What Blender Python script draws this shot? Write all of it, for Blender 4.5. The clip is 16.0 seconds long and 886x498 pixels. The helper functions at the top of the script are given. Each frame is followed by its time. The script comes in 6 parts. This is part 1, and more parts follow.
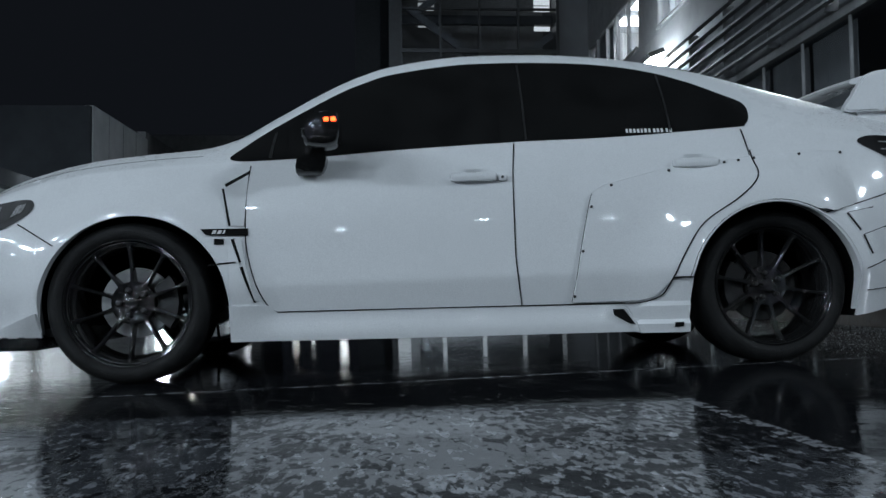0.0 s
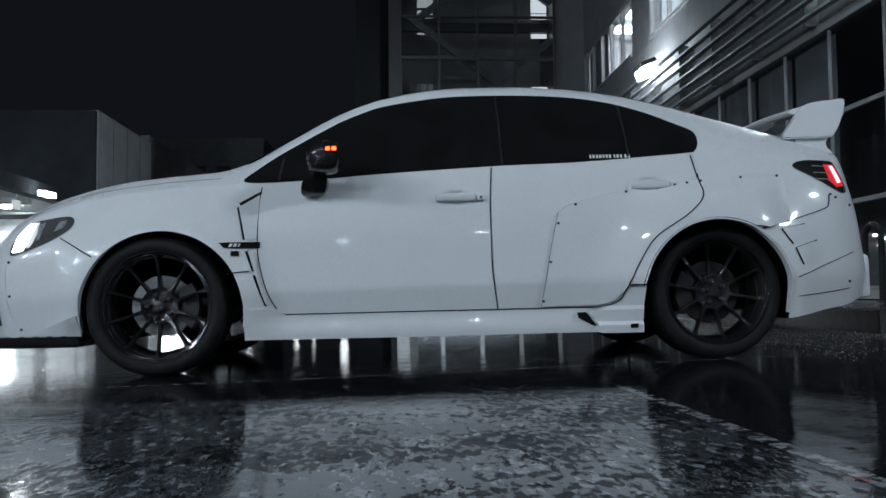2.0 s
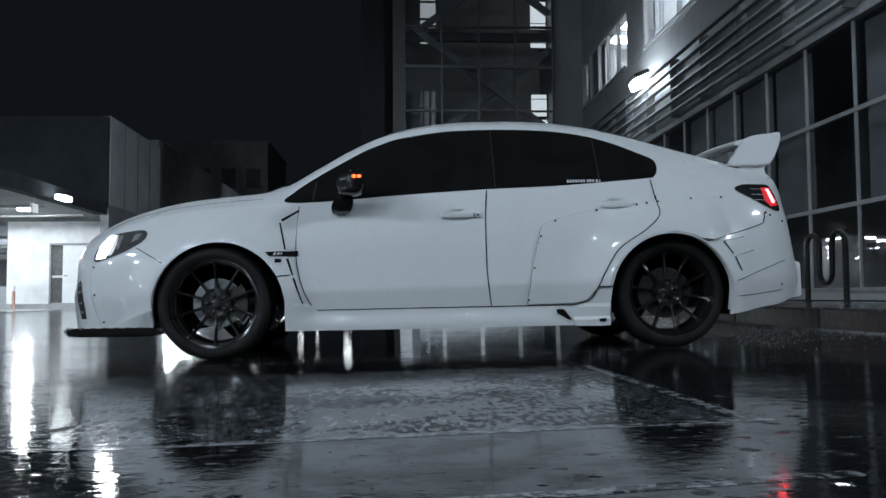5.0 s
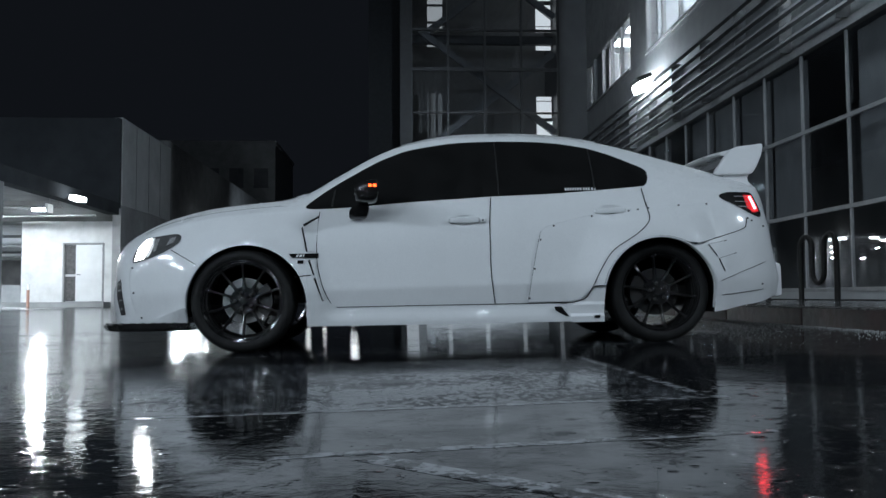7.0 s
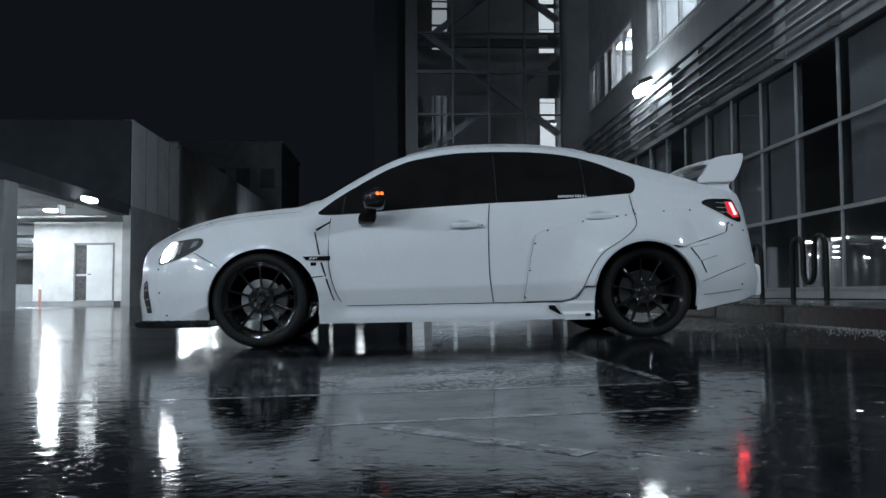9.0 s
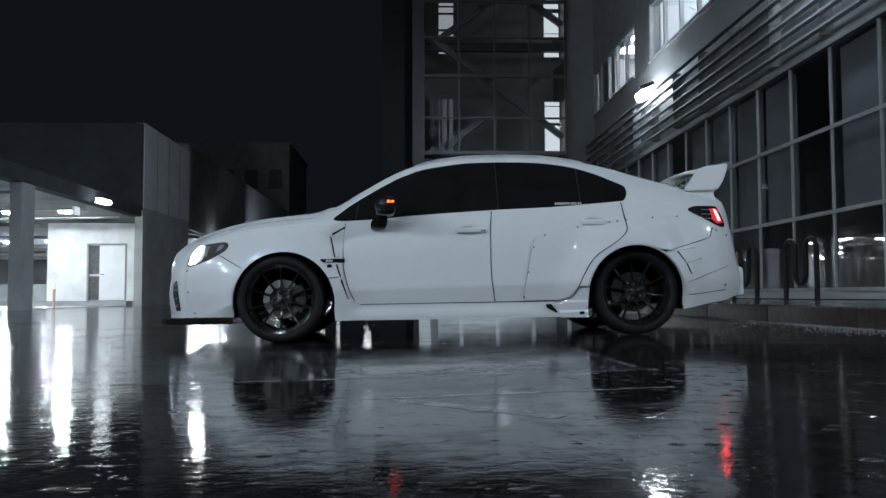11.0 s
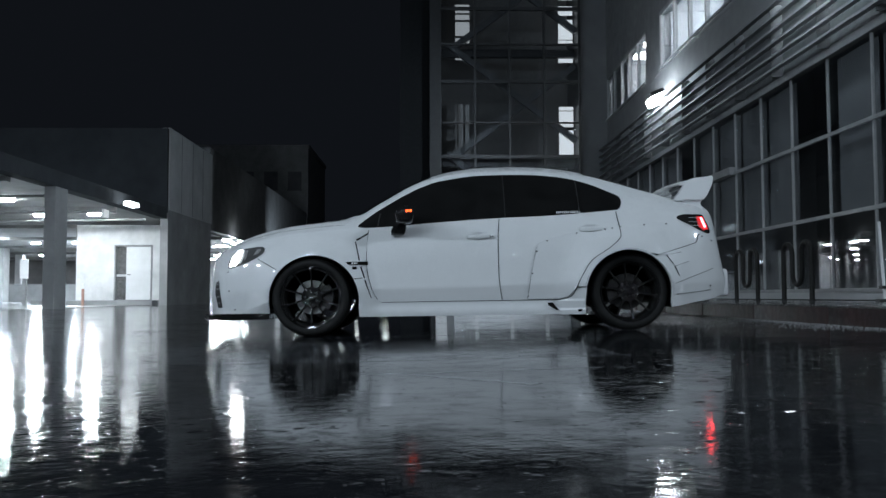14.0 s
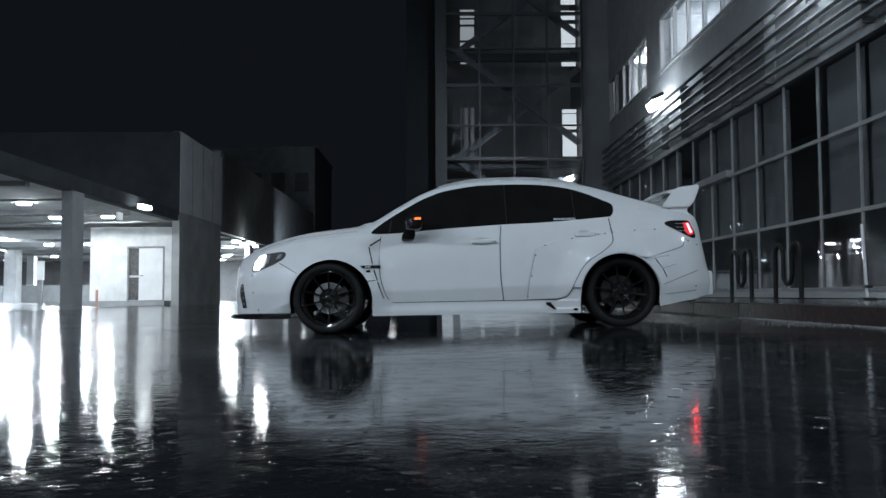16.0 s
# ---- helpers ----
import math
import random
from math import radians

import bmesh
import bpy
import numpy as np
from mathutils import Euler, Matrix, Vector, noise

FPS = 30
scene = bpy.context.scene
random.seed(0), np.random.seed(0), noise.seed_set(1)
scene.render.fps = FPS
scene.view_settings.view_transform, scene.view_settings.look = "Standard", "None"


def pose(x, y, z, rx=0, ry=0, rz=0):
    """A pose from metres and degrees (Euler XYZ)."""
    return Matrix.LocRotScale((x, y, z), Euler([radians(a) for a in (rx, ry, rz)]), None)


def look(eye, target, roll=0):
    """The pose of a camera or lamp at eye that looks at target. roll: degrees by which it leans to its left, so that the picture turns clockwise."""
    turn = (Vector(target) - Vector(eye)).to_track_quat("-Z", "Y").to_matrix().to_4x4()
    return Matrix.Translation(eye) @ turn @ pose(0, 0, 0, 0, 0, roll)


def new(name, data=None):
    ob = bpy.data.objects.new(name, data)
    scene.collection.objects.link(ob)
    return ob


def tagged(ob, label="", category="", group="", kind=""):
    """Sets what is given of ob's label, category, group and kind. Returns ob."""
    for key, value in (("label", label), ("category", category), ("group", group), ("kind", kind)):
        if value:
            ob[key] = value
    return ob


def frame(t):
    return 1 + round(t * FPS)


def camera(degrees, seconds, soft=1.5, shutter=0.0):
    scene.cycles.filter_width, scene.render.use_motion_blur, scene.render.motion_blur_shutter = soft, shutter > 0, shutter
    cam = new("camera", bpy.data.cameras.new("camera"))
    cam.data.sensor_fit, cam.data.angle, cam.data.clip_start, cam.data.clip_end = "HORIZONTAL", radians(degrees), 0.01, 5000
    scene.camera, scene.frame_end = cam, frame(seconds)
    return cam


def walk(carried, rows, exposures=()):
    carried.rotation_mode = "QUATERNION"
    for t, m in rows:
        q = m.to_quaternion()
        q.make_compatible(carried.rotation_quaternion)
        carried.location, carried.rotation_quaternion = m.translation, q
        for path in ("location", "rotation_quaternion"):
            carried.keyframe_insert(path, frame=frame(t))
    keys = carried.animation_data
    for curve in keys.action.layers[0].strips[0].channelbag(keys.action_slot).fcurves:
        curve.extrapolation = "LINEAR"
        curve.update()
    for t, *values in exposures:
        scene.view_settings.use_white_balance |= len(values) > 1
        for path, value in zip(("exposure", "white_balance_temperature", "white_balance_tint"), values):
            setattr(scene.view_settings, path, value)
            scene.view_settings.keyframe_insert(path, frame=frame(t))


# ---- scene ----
cam = camera(56.0, 16.0)
PATH = [
    (0, (-0.288, -4.272, 0.349), (-0.163, -2.278, 0.456), -0.6),
    (0.5, (-0.286, -4.384, 0.358), (-0.16, -2.39, 0.465), -0.5),
    (1, (-0.273, -4.506, 0.363), (-0.147, -2.513, 0.472), -0.5),
    (1.5, (-0.258, -4.652, 0.365), (-0.133, -2.659, 0.474), -0.5),
    (2, (-0.252, -4.79, 0.364), (-0.128, -2.797, 0.475), -0.5),
    (2.5, (-0.261, -4.933, 0.37), (-0.137, -2.94, 0.483), -0.4),
    (3, (-0.274, -5.096, 0.38), (-0.149, -3.103, 0.493), -0.4),
    (3.5, (-0.284, -5.252, 0.381), (-0.16, -3.259, 0.494), -0.3),
    (4, (-0.297, -5.403, 0.371), (-0.173, -3.41, 0.486), -0.3),
    (6.5, (-0.349, -6.021, 0.35), (-0.24, -4.027, 0.462), -0.4),
    (7, (-0.359, -6.124, 0.35), (-0.253, -4.13, 0.462), -0.3),
    (7.5, (-0.364, -6.222, 0.352), (-0.262, -4.227, 0.462), -0.3),
    (8, (-0.369, -6.329, 0.348), (-0.269, -4.335, 0.459), -0.3),
    (8.5, (-0.371, -6.443, 0.348), (-0.272, -4.448, 0.459), -0.3),
    (9, (-0.358, -6.55, 0.352), (-0.265, -4.556, 0.462), -0.3),
    (11.5, (-0.378, -7.163, 0.345), (-0.309, -5.167, 0.457), -0.2),
    (12, (-0.379, -7.287, 0.344), (-0.322, -5.291, 0.457), -0.2),
    (12.5, (-0.38, -7.425, 0.341), (-0.33, -5.429, 0.454), -0.2),
    (13, (-0.378, -7.543, 0.339), (-0.329, -5.547, 0.452), -0.0),
    (13.5, (-0.362, -7.654, 0.337), (-0.32, -5.657, 0.45), -0.1),
    (14, (-0.364, -7.775, 0.332), (-0.328, -5.778, 0.445), -0.1),
    (14.5, (-0.367, -7.908, 0.334), (-0.335, -5.912, 0.448), -0.0),
    (15, (-0.373, -8.046, 0.34), (-0.342, -6.049, 0.452), -0.0),
    (15.5, (-0.368, -8.195, 0.346), (-0.342, -6.198, 0.458), -0.2),
    (16, (-0.379, -8.385, 0.345), (-0.357, -6.388, 0.456), -0.3),
]
walk(cam, [(t, look(eye, target, roll)) for t, eye, target, roll in PATH])

# ---- world, lamps, exposure ----
SLOPE = 0.0172            # fall of the lot towards the front of the car


def ground_z(x):
    """Height of the lot: level on the garage side, rising gently and then a little faster towards the kerb."""
    w = 0.35
    t = min(max((x - 2.15) / 0.6, 0.0), 1.0)
    return SLOPE * w * math.log1p(math.exp(min((x + 1.325) / w, 60.0))) + 0.033 * t * t * (3 - 2 * t)


world = bpy.data.worlds.new("night_sky")
scene.world = world
world.use_nodes = True
sky = world.node_tree.nodes["Background"]
sky.inputs[0].default_value = (0.0049, 0.0060, 0.0082, 1)
sky.inputs[1].default_value = 1.0
scene.view_settings.exposure = 0.0


def area_lamp(name, eye, target, sx, sy, watts, colour=(1, 1, 1), spread=180):
    data = bpy.data.lights.new(name, "AREA")
    data.shape, data.size, data.size_y = "RECTANGLE", sx, sy
    data.energy, data.color, data.spread = watts, colour, radians(spread)
    ob = new(name, data)
    ob.matrix_world = look(eye, target)
    return ob


def spot_lamp(name, eye, target, watts, degrees, size=0.1, colour=(1, 1, 1), blend=0.6):
    data = bpy.data.lights.new(name, "SPOT")
    data.energy, data.color, data.spot_size, data.spot_blend = watts, colour, radians(degrees), blend
    data.shadow_soft_size = size
    ob = new(name, data)
    ob.matrix_world = look(eye, target)
    return ob


COOL = (0.755, 0.90, 1.035)
# lot lamps on high poles behind the camera, to either side
for x, y, z, watts in ((-15, -13, 8.5, 430), (-9, -17, 9.0, 370), (-21, -9, 8.0, 480), (-5, -20, 9.5, 350), (-13, -19, 6.0, 330), (-23, -15, 9.5, 500)):
    area_lamp("lot_lamp_light", (x, y, z), (-0.5, -0.5, 0.5), 1.3, 0.5, watts, COOL)
area_lamp("lot_lamp_light", (16.5, -11.0, 9.5), (0.5, -0.5, 0.5), 1.6, 0.8, 1040, COOL)
# a row of low lamps along the far side of the lot, behind the camera
for i in range(8):
    area_lamp("lot_lamp_light", (-19 + 4.3 * i, -25 + 0.8 * (i % 3), 3.4 + 0.5 * (i % 2)), (-0.5, -0.5, 0.5), 0.35, 0.18, 22, COOL)
# ceiling lamps of the garage where it runs on behind the camera
for i in range(5):
    for x in (-13.0, -19.0):
        area_lamp("garage_light", (x, -15 + 4.4 * i, 3.2), (x, -15 + 4.4 * i, 0), 0.16, 1.5, 45, COOL)
# garage ceiling and flood lamps
area_lamp("garage_light", (-12.4, 22.6, 3.2), (-12.4, 23.2, 0), 1.5, 2.0, 6, COOL)
GARAGE_LAMPS = ((-13.31, 17.95, 230), (-14.52, 22.8, 75), (-18.0, 12.5, 430), (-22.3, 34.15, 800), (-22.2, 39.0, 780), (-27.0, 43.4, 800), (-19.8, 38.6, 780), (-28.0, 52.5, 600), (-15.8, 53.6, 300), (-17.5, 59.0, 200), (-12.6, 36.5, 160), (-12.6, 41.5, 160), (-12.6, 46.5, 160))
for x, y, watts in GARAGE_LAMPS:
    lit = area_lamp("garage_light", (x, y, 3.24), (x, y, 0), 0.44, 0.44, 0.62 * watts, COOL)
    lit.data.shape = "DISK"
spot_lamp("garage_flood_light", (-10.05, 19.7, 3.2), (-10.2, 21.0, 0), 60, 155, 0.12, COOL)
# flood lamps on the office wall: thrown out over the lot
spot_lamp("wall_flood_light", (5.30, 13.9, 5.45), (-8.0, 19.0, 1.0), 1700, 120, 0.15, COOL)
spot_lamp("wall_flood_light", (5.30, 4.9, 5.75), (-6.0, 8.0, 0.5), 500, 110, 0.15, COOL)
# added area lamps off the wall stand in for the floods' spill on it
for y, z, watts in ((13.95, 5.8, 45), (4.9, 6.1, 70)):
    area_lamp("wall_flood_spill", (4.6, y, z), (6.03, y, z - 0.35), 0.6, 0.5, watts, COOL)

# added fill beside the far street lamps, to brighten the far building
area_lamp("street_light", (-8.0, 45.0, 3.4), (-13.0, 66.0, 5.0), 0.5, 0.3, 130, COOL)
# lobby lamp under the first landing of the stair tower
area_lamp("lobby_light", (2.5, 22.4, 1.15), (2.5, 22.4, 0), 4.4, 0.5, 48, COOL)
# ceiling lamps of the two lit office rooms
area_lamp("office_light", (7.4, 11.7, 8.45), (7.4, 11.7, 0), 1.5, 5.5, 75, COOL)
area_lamp("office_light", (7.3, 18.6, 8.45), (7.3, 18.6, 0), 1.2, 4.5, 22, COOL)

# ---- materials ----


def material(name):
    m = bpy.data.materials.new(name)
    m.use_nodes = True
    return m, m.node_tree.nodes, m.node_tree.links, m.node_tree.nodes["Principled BSDF"]


def noise_node(nodes, links, scale, detail=6, rough=0.6, stretch=None, where="Object"):
    co = nodes.new("ShaderNodeTexCoord")
    tex = nodes.new("ShaderNodeTexNoise")
    tex.inputs["Scale"].default_value, tex.inputs["Detail"].default_value, tex.inputs["Roughness"].default_value = scale, detail, rough
    if stretch:
        mp = nodes.new("ShaderNodeMapping")
        mp.inputs["Scale"].default_value = stretch
        links.new(co.outputs[where], mp.inputs["Vector"])
        links.new(mp.outputs["Vector"], tex.inputs["Vector"])
    else:
        links.new(co.outputs[where], tex.inputs["Vector"])
    return tex


def ramp_node(nodes, links, source, stops):
    r = nodes.new("ShaderNodeValToRGB")
    el = r.color_ramp.elements
    while len(el) < len(stops):
        el.new(0.5)
    for e, (p, c) in zip(el, stops):
        e.position, e.color = p, (*c, 1) if len(c) == 3 else c
    links.new(source, r.inputs["Fac"])
    return r


def bump_node(nodes, links, bsdf, source, strength, distance=0.01):
    b = nodes.new("ShaderNodeBump")
    b.inputs["Strength"].default_value, b.inputs["Distance"].default_value = strength, distance
    links.new(source, b.inputs["Height"])
    links.new(b.outputs["Normal"], bsdf.inputs["Normal"])
    return b


def grey(v):
    return (v, v, v)


def plain(name, low, high, rough, metal=0.0, scale=8.0, bump=0.0, bump_scale=60.0, coat=0.0, rough_var=0.1, spec=0.5):
    """A surface whose colour and gloss wander between two values, with fine relief."""
    m, nodes, links, bsdf = material(name)
    t = noise_node(nodes, links, scale)
    r = ramp_node(nodes, links, t.outputs["Fac"], [(0.3, low), (0.7, high)])
    links.new(r.outputs["Color"], bsdf.inputs["Base Color"])
    t2 = noise_node(nodes, links, scale * 3.7)
    r2 = ramp_node(nodes, links, t2.outputs["Fac"], [(0.3, grey(max(rough - rough_var, 0.02))), (0.7, grey(min(rough + rough_var, 1)))])
    links.new(r2.outputs["Color"], bsdf.inputs["Roughness"])
    bsdf.inputs["Metallic"].default_value = metal
    bsdf.inputs["Coat Weight"].default_value = coat
    bsdf.inputs["Coat Roughness"].default_value = 0.04
    bsdf.inputs["Specular IOR Level"].default_value = spec
    if bump:
        t3 = noise_node(nodes, links, bump_scale, 8)
        bump_node(nodes, links, bsdf, t3.outputs["Fac"], bump)
    return m


def glow(name, colour, strength):
    m, nodes, links, bsdf = material(name)
    bsdf.inputs["Base Color"].default_value = (*(0.12 * c for c in colour), 1)
    bsdf.inputs["Emission Color"].default_value = (*colour, 1)
    bsdf.inputs["Emission Strength"].default_value = strength
    bsdf.inputs["Roughness"].default_value = 0.3
    return m


def math_node(nodes, links, op, a, b, clamp=False):
    n = nodes.new("ShaderNodeMath")
    n.operation, n.use_clamp = op, clamp
    for k, v in enumerate((a, b)):
        if isinstance(v, (int, float)):
            n.inputs[k].default_value = v
        elif v is not None:
            links.new(v, n.inputs[k])
    return n.outputs[0]


def colour_mix(nodes, links, fac, a, b):
    n = nodes.new("ShaderNodeMix")
    n.data_type = "RGBA"
    for k, v in ((0, fac), (6, a), (7, b)):
        if isinstance(v, tuple):
            n.inputs[k].default_value = (*v, 1)
        else:
            links.new(v, n.inputs[k])
    return n.outputs[2]


def wet_asphalt():
    """Rain-wet asphalt: a dark grit under a mirror-like film, with one bay of flaking white paint."""
    m, nodes, links, bsdf = material("wet_asphalt")
    M = lambda op, a, b=None, clamp=False: math_node(nodes, links, op, a, b, clamp)
    co = nodes.new("ShaderNodeTexCoord")
    xyz = nodes.new("ShaderNodeSeparateXYZ")
    links.new(co.outputs["Object"], xyz.inputs[0])
    edge = noise_node(nodes, links, 5.0, 6, 0.65).outputs["Fac"]
    # distance outside the painted bay, its edge eaten away
    dx = M("SUBTRACT", M("ABSOLUTE", M("ADD", xyz.outputs[0], 0.71)), 1.28)
    dy = M("SUBTRACT", M("ABSOLUTE", M("ADD", xyz.outputs[1], 2.74)), 0.87)
    d = M("ADD", M("MAXIMUM", dx, dy), M("MULTIPLY", M("SUBTRACT", edge, 0.5), 0.30))
    bay = ramp_node(nodes, links, M("ADD", M("MULTIPLY", d, 4.0), 0.5), [(0.40, grey(1)), (0.60, grey(0))]).outputs["Color"]
    flakes = noise_node(nodes, links, 36.0, 10, 0.64, (1.2, 0.5, 1.0)).outputs["Fac"]
    broad = noise_node(nodes, links, 2.6, 4, 0.5).outputs["Fac"]
    mixed = M("ADD", M("ADD", M("MULTIPLY", broad, 0.60), flakes), M("MULTIPLY", xyz.outputs[0], -0.035))  # more flakes towards the nose, standing in for the garage wall's reflection
    flake = M("MULTIPLY", ramp_node(nodes, links, mixed, [(0.762, grey(0)), (0.800, grey(1))]).outputs["Color"], bay)
    bright = M("MULTIPLY", ramp_node(nodes, links, noise_node(nodes, links, 26, 8, 0.7, (1.2, 0.5, 1.0)).outputs["Fac"], [(0.53, grey(0)), (0.60, grey(1))]).outputs["Color"], flake)
    grit = noise_node(nodes, links, 140, 4, 0.7).outputs["Fac"]
    pools = noise_node(nodes, links, 0.8, 5, 0.55).outputs["Fac"]
    patches = noise_node(nodes, links, 7.0, 8, 0.68).outputs["Fac"]
    base = ramp_node(nodes, links, grit, [(0.35, (0.007, 0.0075, 0.009)), (0.75, (0.023, 0.025, 0.029))]).outputs["Color"]
    c1 = colour_mix(nodes, links, flake, base, (0.066, 0.071, 0.080))
    c2 = colour_mix(nodes, links, bright, c1, (0.30, 0.315, 0.34))
    links.new(c2, bsdf.inputs["Base Color"])
    wet = M("ADD", M("MULTIPLY", pools, 0.6), patches)
    rough = ramp_node(nodes, links, wet, [(0.66, grey(0.035)), (0.80, grey(0.055)), (0.95, grey(0.13))]).outputs["Color"]
    bare = M("SUBTRACT", bay, flake, True)
    film = ramp_node(nodes, links, wet, [(0.72, grey(0.95)), (0.79, grey(0.75)), (0.87, grey(0.36))]).outputs["Color"]
    # a drier strip beside the bay
    ex = M("DIVIDE", M("SUBTRACT", xyz.outputs[0], 1.45), 0.85)
    ey = M("DIVIDE", M("ADD", xyz.outputs[1], 2.75), 0.78)
    far = M("ADD", M("SQRT", M("ADD", M("MULTIPLY", ex, ex), M("MULTIPLY", ey, ey))), M("MULTIPLY", M("SUBTRACT", edge, 0.5), 0.5))
    damp = ramp_node(nodes, links, M("MULTIPLY", far, 0.5), [(0.42, grey(0.04)), (0.56, grey(1))]).outputs["Color"]
    # water stands deeper on the garage side
    lean = ramp_node(nodes, links, M("ADD", M("MULTIPLY", xyz.outputs[0], 0.25), M("ADD", 0.5, M("MULTIPLY", M("SUBTRACT", pools, 0.5), 0.6))), [(0.12, grey(1.0)), (0.50, grey(0.40))]).outputs["Color"]
    # and again on the open lot in front of the bay
    brim = ramp_node(nodes, links, M("MULTIPLY", M("ADD", xyz.outputs[1], 8.0), 0.25), [(0.55, grey(0.36)), (0.95, grey(0))]).outputs["Color"]
    lean = M("MAXIMUM", lean, brim)
    # and in the gutter behind the car
    gutter = M("MULTIPLY", ramp_node(nodes, links, M("MULTIPLY", xyz.outputs[0], 0.25), [(0.38, grey(0)), (0.50, grey(0.9))]).outputs["Color"], ramp_node(nodes, links, M("ADD", M("MULTIPLY", xyz.outputs[1], 0.25), 0.5), [(0.30, grey(0)), (0.45, grey(1))]).outputs["Color"])
    lean = M("MAXIMUM", lean, gutter)
    links.new(M("ADD", M("ADD", M("MULTIPLY", bare, 0.05), rough), M("MULTIPLY", gutter, 0.16)), bsdf.inputs["Roughness"])
    # coarse patches where the film has drained into the stones
    drained = noise_node(nodes, links, 4.5, 7, 0.66, (0.6, 1.0, 1.0)).outputs["Fac"]
    drained = ramp_node(nodes, links, drained, [(0.42, grey(0)), (0.56, grey(1))]).outputs["Color"]
    front = ramp_node(nodes, links, M("MULTIPLY", M("ADD", xyz.outputs[1], 8.0), 0.25), [(0.45, grey(0.62)), (0.85, grey(0))]).outputs["Color"]
    lean = M("MULTIPLY", lean, M("SUBTRACT", 1.25, M("MULTIPLY", M("MULTIPLY", drained, front), 1.6)))
    # stone tips that break the mirror
    specks = ramp_node(nodes, links, noise_node(nodes, links, 13.0, 6, 0.65, (0.8, 0.5, 1.0)).outputs["Fac"], [(0.60, grey(1)), (0.66, grey(0.25))]).outputs["Color"]
    film = M("MULTIPLY", M("MULTIPLY", M("MULTIPLY", film, damp), lean), specks)
    links.new(M("ADD", M("MULTIPLY", film, M("SUBTRACT", 1.0, M("MULTIPLY", bare, 0.93))), M("MULTIPLY", flake, 1.0)), bsdf.inputs["Specular IOR Level"])
    bsdf.inputs["IOR"].default_value = 1.36
    ripple = noise_node(nodes, links, 48, 5, 0.6).outputs["Fac"]
    swell = noise_node(nodes, links, 15, 3, 0.5).outputs["Fac"]
    h = M("ADD", M("MULTIPLY", ripple, 0.15), M("MULTIPLY", M("MULTIPLY", rough, grit), 0.35))
    h = M("ADD", h, M("MULTIPLY", flake, 0.10))
    h = M("ADD", h, M("MULTIPLY", swell, 0.34))
    pebble = nodes.new("ShaderNodeTexVoronoi")
    pebble.inputs["Scale"].default_value = 10
    links.new(co.outputs["Object"], pebble.inputs["Vector"])
    h = M("ADD", h, M("MULTIPLY", ramp_node(nodes, links, pebble.outputs["Distance"], [(0.0, grey(1)), (0.15, grey(0))]).outputs["Color"], 0.5))
    fine = nodes.new("ShaderNodeTexVoronoi")
    fine.inputs["Scale"].default_value = 24
    links.new(co.outputs["Object"], fine.inputs["Vector"])
    h = M("ADD", h, M("MULTIPLY", ramp_node(nodes, links, fine.outputs["Distance"], [(0.0, grey(1)), (0.13, grey(0))]).outputs["Color"], 0.4))
    islands = noise_node(nodes, links, 19, 4, 0.6).outputs["Fac"]
    h = M("ADD", h, M("MULTIPLY", ramp_node(nodes, links, islands, [(0.63, grey(0)), (0.72, grey(1))]).outputs["Color"], 0.3))
    relief = bump_node(nodes, links, bsdf, h, 0.28, 0.004)
    # the water lies deeper and smoother towards the garage and the tower
    calm = ramp_node(nodes, links, M("MULTIPLY", M("ADD", M("ADD", xyz.outputs[1], M("MULTIPLY", xyz.outputs[0], -0.5)), 8.0), 0.05), [(0.20, grey(0.32)), (0.42, grey(0.11)), (0.75, grey(0.05))]).outputs["Color"]
    links.new(calm, relief.inputs["Strength"])
    # rain ripples a hand's width long, in metres of height
    long_wave = noise_node(nodes, links, 13.0, 3, 0.55, (0.9, 1.1, 1.0)).outputs["Fac"]
    short_wave = noise_node(nodes, links, 34.0, 3, 0.6, (0.9, 1.2, 1.0)).outputs["Fac"]
    wave = nodes.new("ShaderNodeBump")
    wave.inputs["Strength"].default_value, wave.inputs["Distance"].default_value = 1.0, 1.0
    # livelier on the open side towards the garage, still beside the car
    lively = ramp_node(nodes, links, M("MULTIPLY", M("ADD", xyz.outputs[0], 4.0), 0.2), [(0.30, grey(1)), (0.62, grey(0.17))]).outputs["Color"]
    links.new(M("MULTIPLY", lively, M("ADD", M("MULTIPLY", long_wave, 0.0022), M("MULTIPLY", short_wave, 0.0013))), wave.inputs["Height"])
    links.new(relief.outputs["Normal"], wave.inputs["Normal"])
    # coarse stones standing out of the film on the open lot, each tipped its own way
    chip = nodes.new("ShaderNodeTexVoronoi")
    chip.inputs["Scale"].default_value = 15
    links.new(co.outputs["Object"], chip.inputs["Vector"])
    off, rnd, tip = nodes.new("ShaderNodeVectorMath"), nodes.new("ShaderNodeSeparateXYZ"), nodes.new("ShaderNodeSeparateXYZ")
    off.operation = "SUBTRACT"
    links.new(co.outputs["Object"], off.inputs[0])
    links.new(chip.outputs["Position"], off.inputs[1])
    links.new(chip.outputs["Color"], rnd.inputs[0])
    links.new(off.outputs["Vector"], tip.inputs[0])
    lean_x = M("MULTIPLY", tip.outputs[0], M("MULTIPLY", M("SUBTRACT", rnd.outputs[0], 0.6), 0.50))
    lean_y = M("MULTIPLY", tip.outputs[1], M("MULTIPLY", M("SUBTRACT", rnd.outputs[1], 0.30), 0.48))
    ragged = M("ADD", chip.outputs["Distance"], M("MULTIPLY", M("SUBTRACT", ripple, 0.5), 0.25))
